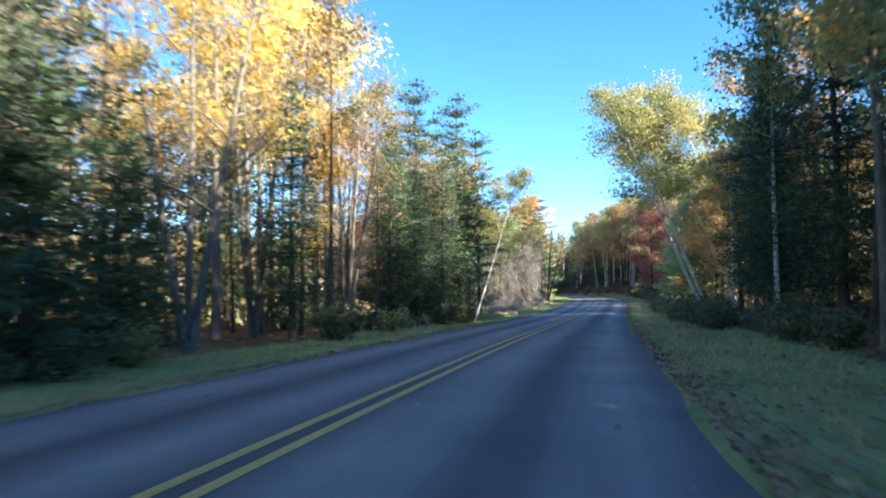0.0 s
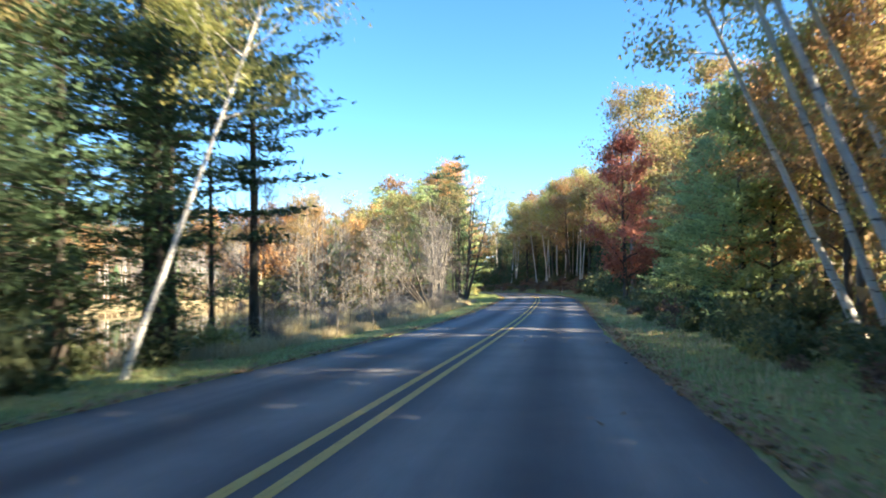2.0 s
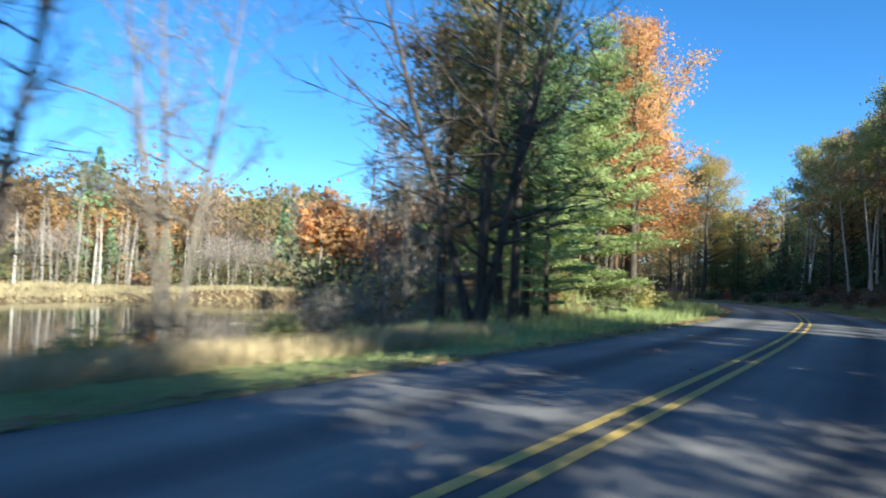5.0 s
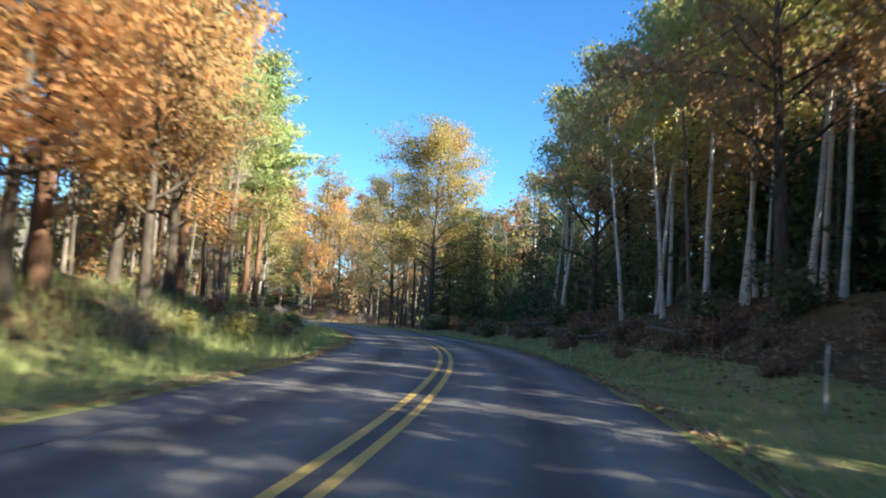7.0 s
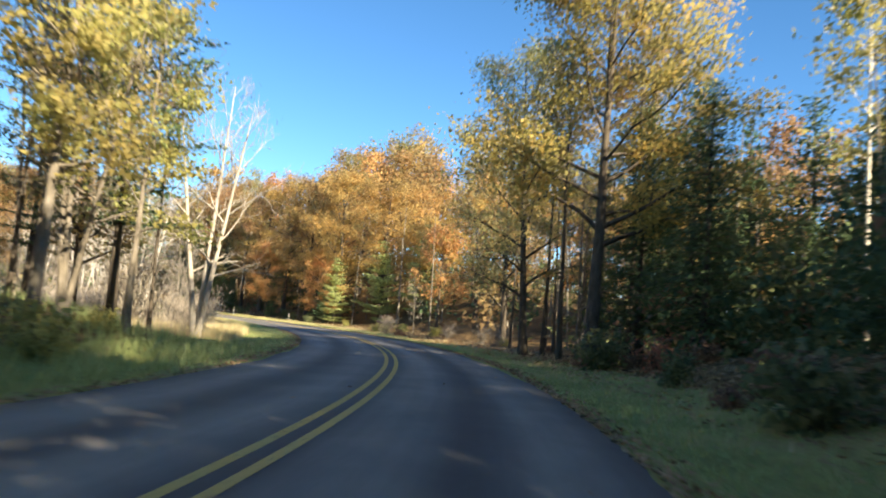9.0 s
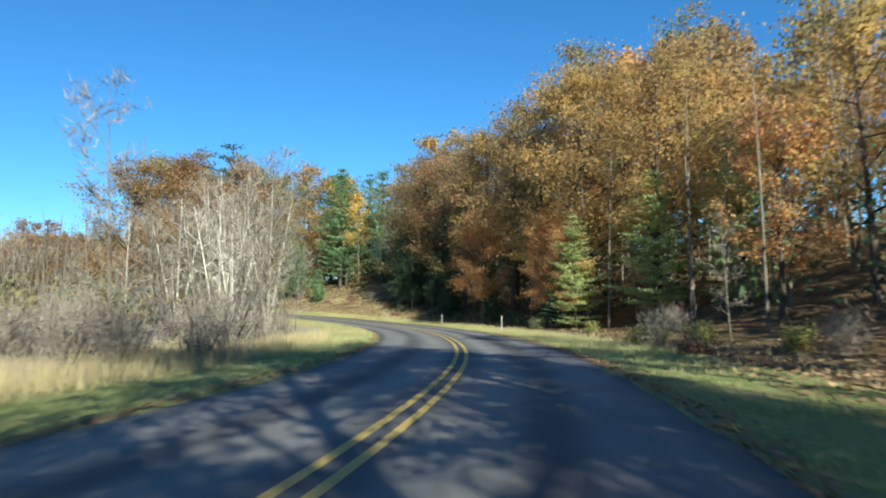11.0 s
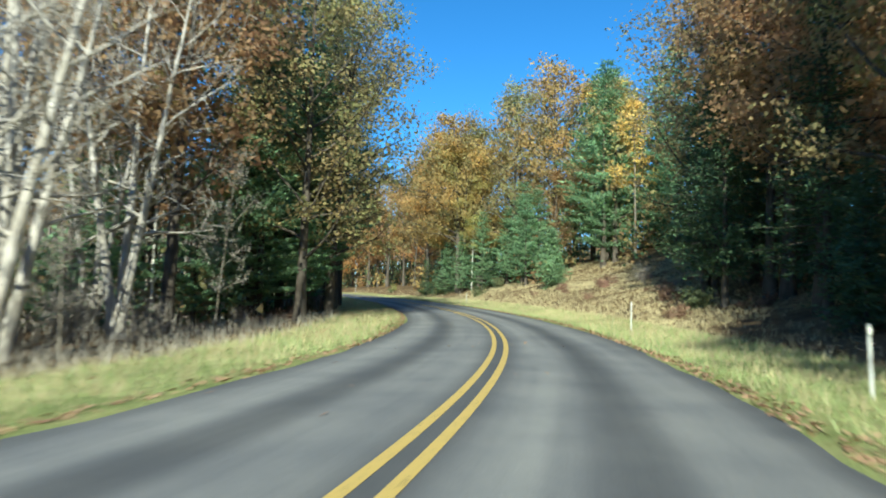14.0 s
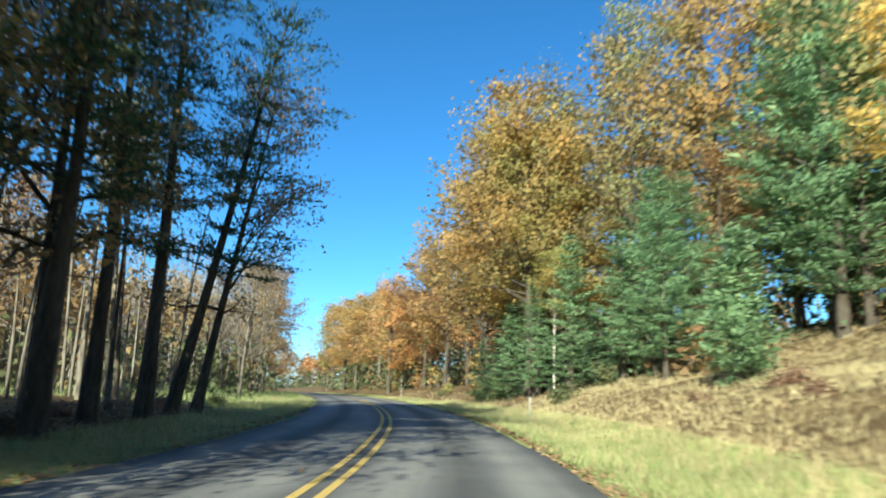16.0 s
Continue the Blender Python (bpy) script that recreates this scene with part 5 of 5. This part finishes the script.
# ---- undergrowth and trunks deeper in the woods ----
def undergrowth(name, label, s_range, d_range, height, kinds, clumps, seed, leaves=70, leaf=0.42, spot=None):
    rng = np.random.default_rng(seed)
    builds = [Build() for _ in kinds]
    for _ in range(clumps):
        s, d = rng.uniform(*s_range), rng.uniform(*d_range)
        if in_clearing(s, d):
            continue
        x, y, z = beside(s, d)
        if spot:
            x, y = rng.uniform(*spot[0]), rng.uniform(*spot[1])
            z = float(ground_height(np.array([x]), np.array([y]))[0])
        h = height * rng.uniform(0.4, 1.1)
        r = rng.uniform(0.9, 2.0)
        p = np.stack([x + rng.normal(0, r * 0.6, leaves), y + rng.normal(0, r * 0.6, leaves), z + h * rng.random(leaves) ** 0.9], 1)
        pick = rng.integers(len(kinds))
        if kinds[pick] == "brush":
            builds[pick].twigs(p, leaf * 2.5, rng)
        else:
            builds[pick].leaves(p, leaf, leaf * 0.7, rng)
    root = tagged(new(name), label, "undergrowth", kind="stuff")
    for b, k in zip(builds, kinds):
        if b.n:
            part("foliage", b.mesh("foliage", LEAF[k]), root)


def trunk_stand(name, label, s_range, d_range, count, bark, seed, height=(9, 15)):
    rng = np.random.default_rng(seed)
    b = Build()
    for _ in range(count):
        s, d = rng.uniform(*s_range), rng.uniform(*d_range)
        if in_clearing(s, d):
            continue
        x, y, z = beside(s, d)
        h = rng.uniform(*height)
        lx, ly = rng.normal(0, 0.05, 2) * h
        r = rng.uniform(0.05, 0.13)
        b.tube(np.array([[x, y, z - 0.3], [x + lx * 0.4, y + ly * 0.4, z + h * 0.5], [x + lx, y + ly, z + h]]), [r, r * 0.7, r * 0.25], 5)
    tagged(new(name, b.mesh(name, BARK[bark], True)), label, "tree trunks", kind="stuff")


undergrowth("right_entry_thicket", "dark thicket under the right-hand trees", (-25, 108), (-34, -11), 5.0, ("shrub", "olive", "rust", "lime"), 260, 51, 90, 0.34)
undergrowth("right_far_thicket", "autumn thicket deep in the right-hand wood", (-30, 112), (-62, -34), 7.0, ("rust", "olive", "shrub"), 170, 74, 60, 0.6)
undergrowth("birch_far_thicket", "brown thicket deep behind the birches", (134, 232), (-62, -36), 7.0, ("rust", "olive", "shrub"), 110, 75, 60, 0.6)
undergrowth("birch_bank_thicket", "dark thicket behind the birches", (131, 206), (-44, -14), 6.0, ("shrub", "hemlock", "hemlock"), 260, 52)
undergrowth("bank_edge_thicket", "dark low thicket along the foot of the birch bank", (168, 204), (-16.5, -11.0), 4.2, ("shrub", "hemlock", "bramble", "hemlock"), 60, 76, 120, 0.26)
undergrowth("oak_hill_thicket", "rusty undergrowth on the hillside", (232, 312), (-60, -14), 5.5, ("hemlock", "olive", "shrub", "hemlock", "rust"), 260, 53)
undergrowth("road_end_thicket", "autumn undergrowth beside the far road", (338, 470), (-42, -10), 5.0, ("hemlock", "gold", "rust", "pine"), 200, 54)
undergrowth("left_entry_thicket", "olive thicket under the left-hand trees", (-25, 46), (10, 36), 4.5, ("hemlock", "olive", "lime"), 130, 55)
undergrowth("sunny_thicket", "sunlit thicket behind the pines", (135, 197), (15, 34), 4.0, ("lime", "rust", "olive"), 110, 56)
undergrowth("grey_thicket", "grey and olive thicket behind bare trees", (270, 318), (14, 42), 5.5, ("brush", "olive", "brush"), 130, 57)
undergrowth("field_edge_thicket", "rusty thicket at the field's edge", (350, 470), (26, 56), 6.0, ("rust", "brush", "gold"), 130, 58)
undergrowth("marsh_edge_thicket", "brown thicket at the marsh's far edge", (196, 275), (42, 62), 6.0, ("rust", "brush", "olive"), 110, 59)
undergrowth("far_shore_thicket", "brown and grey thicket along the far shore", (0, 1), (9, 10), 4.0, ("brush", "rust", "brush", "olive"), 260, 60, 60, 0.6, ((-125, -70), (20, 190)))
undergrowth("bank_top_thicket", "dark thicket on top of the grassy bank", (300, 348), (-50, -20), 5.0, ("hemlock", "olive", "rust"), 130, 71)
undergrowth("field_thicket", "grey thicket at the edge of the field", (340, 430), (17, 45), 4.0, ("brush", "rust", "brush"), 150, 72)
undergrowth("left_bend_thicket", "green thicket under the oaks inside the bend", (298, 322), (12, 30), 4.5, ("hemlock", "olive", "pine"), 80, 73)
trunk_stand("right_trunks", "slender trunks standing in the dark wood", (-25, 104), (-36, -11), 120, "dark", 61)
trunk_stand("bank_trunks", "pale slender trunks on the shaded bank", (131, 222), (-36, -11), 80, "grey", 62)
trunk_stand("hill_trunks", "slender grey trunks on the hillside", (226, 312), (-40, -12), 110, "grey", 63)
trunk_stand("left_trunks", "slender dark trunks in the left-hand wood", (-25, 50), (8, 34), 110, "dark", 64)
trunk_stand("sunny_trunks", "sunlit slender trunks behind the pines", (140, 198), (12, 32), 90, "grey", 65)
trunk_stand("left_pale_trunks", "thin pale trunks among the dark oaks", (312, 346), (8.5, 18), 22, "grey", 70, (4, 9))
trunk_stand("far_left_trunks", "slender trunks beyond the bend", (312, 350), (8, 30), 36, "grey", 67)
trunk_stand("white_shore_trunks", "white birch trunks at the edge of the reed bed", (60, 150), (54, 64), 26, "birch", 69, (6, 8))
trunk_stand("shore_trunks", "pale bare trunks on the far shore", (60, 205), (54, 76), 50, "silver", 68, (6, 10))


# ---- grass, reeds and leaves ----
def blades(name, label, count, where, height, width, mat, seed, lean=0.25):
    """Grass of two crossing bent blades a tuft, strewn where the function says."""
    rng = np.random.default_rng(seed)
    s, d = where(rng, count)
    x, y, z, tx, ty = road_at(s)
    px, py = x - d * ty, y + d * tx
    g = ground_height(px, py) - 0.03
    n = len(s)
    h = rng.uniform(height[0], height[1], n)
    v, f = [], []
    for k in range(3):
        a = rng.uniform(0, 6.28, n)
        ca, sa = np.cos(a), np.sin(a)
        ox, oy = px + rng.normal(0, 0.06, n), py + rng.normal(0, 0.06, n)
        w = width * rng.uniform(0.6, 1.4, n)
        bx, by = rng.normal(0, lean, n) * h, rng.normal(0, lean, n) * h
        v.append(np.stack([np.stack([ox - ca * w, oy - sa * w, g], 1), np.stack([ox + ca * w, oy + sa * w, g], 1), np.stack([ox + bx, oy + by, g + h], 1)], 1).reshape(-1, 3))
        f.append(np.arange(3 * n).reshape(n, 3) + 3 * n * k)
    return tagged(new(name, mesh_from(name, np.concatenate(v), np.concatenate(f), mat)), label, "grass", kind="stuff")


def band(s0, s1, d0, d1, power=1.0):
    return lambda rng, n: (rng.uniform(s0, s1, n), d0 + (d1 - d0) * rng.random(n) ** power)


def far_bank(r, n):
    y = r.uniform(50, 165, n)
    x = np.interp(y, (50, 80, 110, 130, 150), (-72, -62, -50, -51, -44)) + 2.5 - 13 * r.random(n) ** 0.9
    s, d, _ = road_coords(x, y)
    return s, d


blades("verge_grass_right", "short green verge grass beside the asphalt", 26000, band(-4, 350, -3.95, -8.0, 1.3), (0.05, 0.16), 0.012, LEAF["grass"], 1)
blades("verge_grass_left", "short green verge grass beside the asphalt", 24000, band(-4, 350, 3.95, 8.0, 1.3), (0.05, 0.16), 0.012, LEAF["grass"], 2)
blades("tall_verge_grass", "taller tufts of pale verge grass", 5000, band(90, 400, -5.0, -10.5), (0.12, 0.32), 0.012, LEAF["straw"], 3)
blades("dry_verge_tufts", "dry pale tufts in the shaded verge", 1500, band(-4, 105, -4.2, -7.2), (0.1, 0.3), 0.012, LEAF["straw"], 12)
blades("sunny_verge_grass", "long soft grass on the sunny verge", 18000, lambda r, n: (r.uniform(236, 372, n), np.where(r.random(n) < 0.6, -1, 1) * (4.05 + 3.6 * r.random(n) ** 0.9)), (0.1, 0.3), 0.009, LEAF["grass"], 13, 0.4)
blades("sunny_verge_straw", "dry bent stalks in the sunny verge", 15000, lambda r, n: (r.uniform(236, 372, n), np.where(r.random(n) < 0.5, -1, 1) * (4.0 + 3.9 * r.random(n) ** 0.8)), (0.15, 0.42), 0.007, LEAF["straw"], 14, 0.4)
blades("bank_grass", "dry golden grass on the sunny bank", 26000, band(298, 352, -6.3, -23, 0.9), (0.08, 0.26), 0.012, LEAF["straw"], 4)
blades("left_bank_grass", "rough green and yellow grass on the bank", 9000, band(104, 200, 4.5, 12), (0.15, 0.6), 0.014, LEAF["grass"], 5)
blades("marsh_grass", "pale dry marsh grass", 9000, band(203, 262, 8.5, 40), (0.3, 0.8), 0.014, LEAF["brush"], 6)
blades("marsh_straw", "tall straw-coloured grass at the marsh edge", 9000, band(203, 258, 6.6, 15), (0.25, 0.7), 0.012, LEAF["straw"], 11)
blades("pond_reeds", "pale dry reeds at the pond's edge", 12000, band(52, 108, 6.0, 8.6), (0.18, 0.5), 0.014, LEAF["straw"], 7)
blades("bank_brush", "pale dry stalks and seed heads on the pond bank", 9000, band(54, 90, 7.6, 13.0), (0.4, 1.1), 0.022, LEAF["straw"], 15, 0.35)
blades("far_reeds", "golden reed bed on the far shore", 13000, lambda r, n: far_bank(r, n), (0.25, 0.55), 0.04, LEAF["straw"], 8)
blades("brush_grass", "dull dry grass among grey brush", 7000, band(255, 312, 7.2, 26), (0.15, 0.6), 0.014, LEAF["brush"], 10)
blades("left_field_grass", "pale grass of the open field", 9000, band(345, 430, 4.5, 24), (0.15, 0.45), 0.02, LEAF["grass"], 9)


def leaf_litter(name, label, count, where, seed, size=0.09):
    rng = np.random.default_rng(seed)
    s, d = where(rng, count)
    x, y, z, tx, ty = road_at(s)
    px, py = x - d * ty, y + d * tx
    far = np.abs(d)
    g = np.where(far < 3.7, z + 0.05 * (1 - (far / 3.7) ** 2) + 0.012, np.where(far < 8, z + verge_height(s, d) + 0.02, ground_height(px, py) + 0.02))
    b = Build()
    b.leaves(np.stack([px, py, g], 1), size, size * 0.8, rng, 2.5)
    return tagged(new(name, b.mesh(name, LEAF["litter"])), label, "leaves", kind="stuff")


leaf_litter("fallen_leaves", "brown and orange fallen leaves along the road edge", 32000, lambda r, n: (np.where(r.random(n) < 0.76, r.uniform(-5, 240, n), r.uniform(240, 350, n)), np.where(r.random(n) < 0.6, -1, 1) * (3.68 + np.abs(r.normal(0, 0.28, n)))), 21, 0.085)
leaf_litter("verge_leaves", "scattered fallen leaves on the verge grass", 4000, lambda r, n: (r.uniform(-5, 240, n), np.where(r.random(n) < 0.5, -1, 1) * r.uniform(4, 7.5, n)), 24, 0.06)
leaf_litter("bank_litter", "brown leaf litter covering the wooded bank", 15000, lambda r, n: (r.uniform(120, 232, n), -6.1 - 6 * r.random(n) ** 0.8), 25, 0.13)
leaf_litter("verge_litter", "brown leaves drifted over the shaded verge", 9000, lambda r, n: (r.uniform(-5, 108, n), -3.75 - 2.6 * r.random(n) ** 1.4), 26, 0.075)
leaf_litter("oak_litter", "brown leaves drifted under the dark oaks", 9000, lambda r, n: (r.uniform(292, 344, n), 4.1 + 6 * r.random(n)), 27, 0.11)
leaf_litter("stray_leaves", "a few stray leaves on the asphalt", 260, lambda r, n: (r.uniform(-10, 340, n), r.uniform(-3.6, 3.6, n)), 22, 0.08)
leaf_litter("forest_litter", "brown leaves on the forest floor", 16000, lambda r, n: (r.uniform(-20, 340, n), np.where(r.random(n) < 0.6, -1, 1) * r.uniform(6, 18, n)), 23, 0.14)


# ---- delineator posts ----
def delineator(s, d, mat, label, height=1.2, lean=(0, 0)):
    x, y, z = beside(s, d)
    post = tagged(new("delineator_post"), label, "roadside post", "delineator posts")
    post.matrix_basis = pose(x, y, z - 0.02, lean[0], lean[1], 0)
    bm = bmesh.new()
    bmesh.ops.create_cube(bm, size=1.0, matrix=Matrix.Translation((0, 0, height / 2 - 0.15)) @ Matrix.Diagonal((0.055, 0.035, height + 0.3, 1)))
    bmesh.ops.bevel(bm, geom=[e for e in bm.edges], offset=0.012, segments=2, affect='EDGES')
    me = bpy.data.meshes.new("stake")
    bm.to_mesh(me)
    me.materials.append(mat)
    stake = part("stake", me, post)
    bm = bmesh.new()
    bmesh.ops.create_cube(bm, size=1.0, matrix=Matrix.Translation((0, -0.03, height - 0.12)) @ Matrix.Diagonal((0.05, 0.02, 0.11, 1)))
    bmesh.ops.bevel(bm, geom=[e for e in bm.edges], offset=0.006, segments=2, affect='EDGES')
    me = bpy.data.meshes.new("reflector")
    bm.to_mesh(me)
    me.materials.append(REFLECTOR)
    tagged(part("reflector", me, stake), "pale square reflector")
    post.matrix_basis = post.matrix_basis @ pose(0, 0, 0, 0, 0, heading(s) - 90)
    return post


for s, d, mat, height, lean in ((144.1, -6.7, GREY_POST, 1.25, (0, 2)), (174.6, -5.7, GREY_POST, 1.2, (0, 3)), (160.5, -5.3, GREY_POST, 0.55, (0, 1)), (263.5, -5.9, WHITE_POST, 1.25, (0, 0)), (280.9, -5.8, WHITE_POST, 1.2, (1, -1)),
                                (300.2, -6.1, WHITE_POST, 1.3, (0, 1)), (340.6, -6.3, WHITE_POST, 1.1, (0, -1)), (397.9, -8.0, WHITE_POST, 2.4, (0, 0))):
    delineator(s, d, mat, "thin %s delineator post in verge grass" % ("grey steel" if mat is GREY_POST else "white plastic"), height, lean)
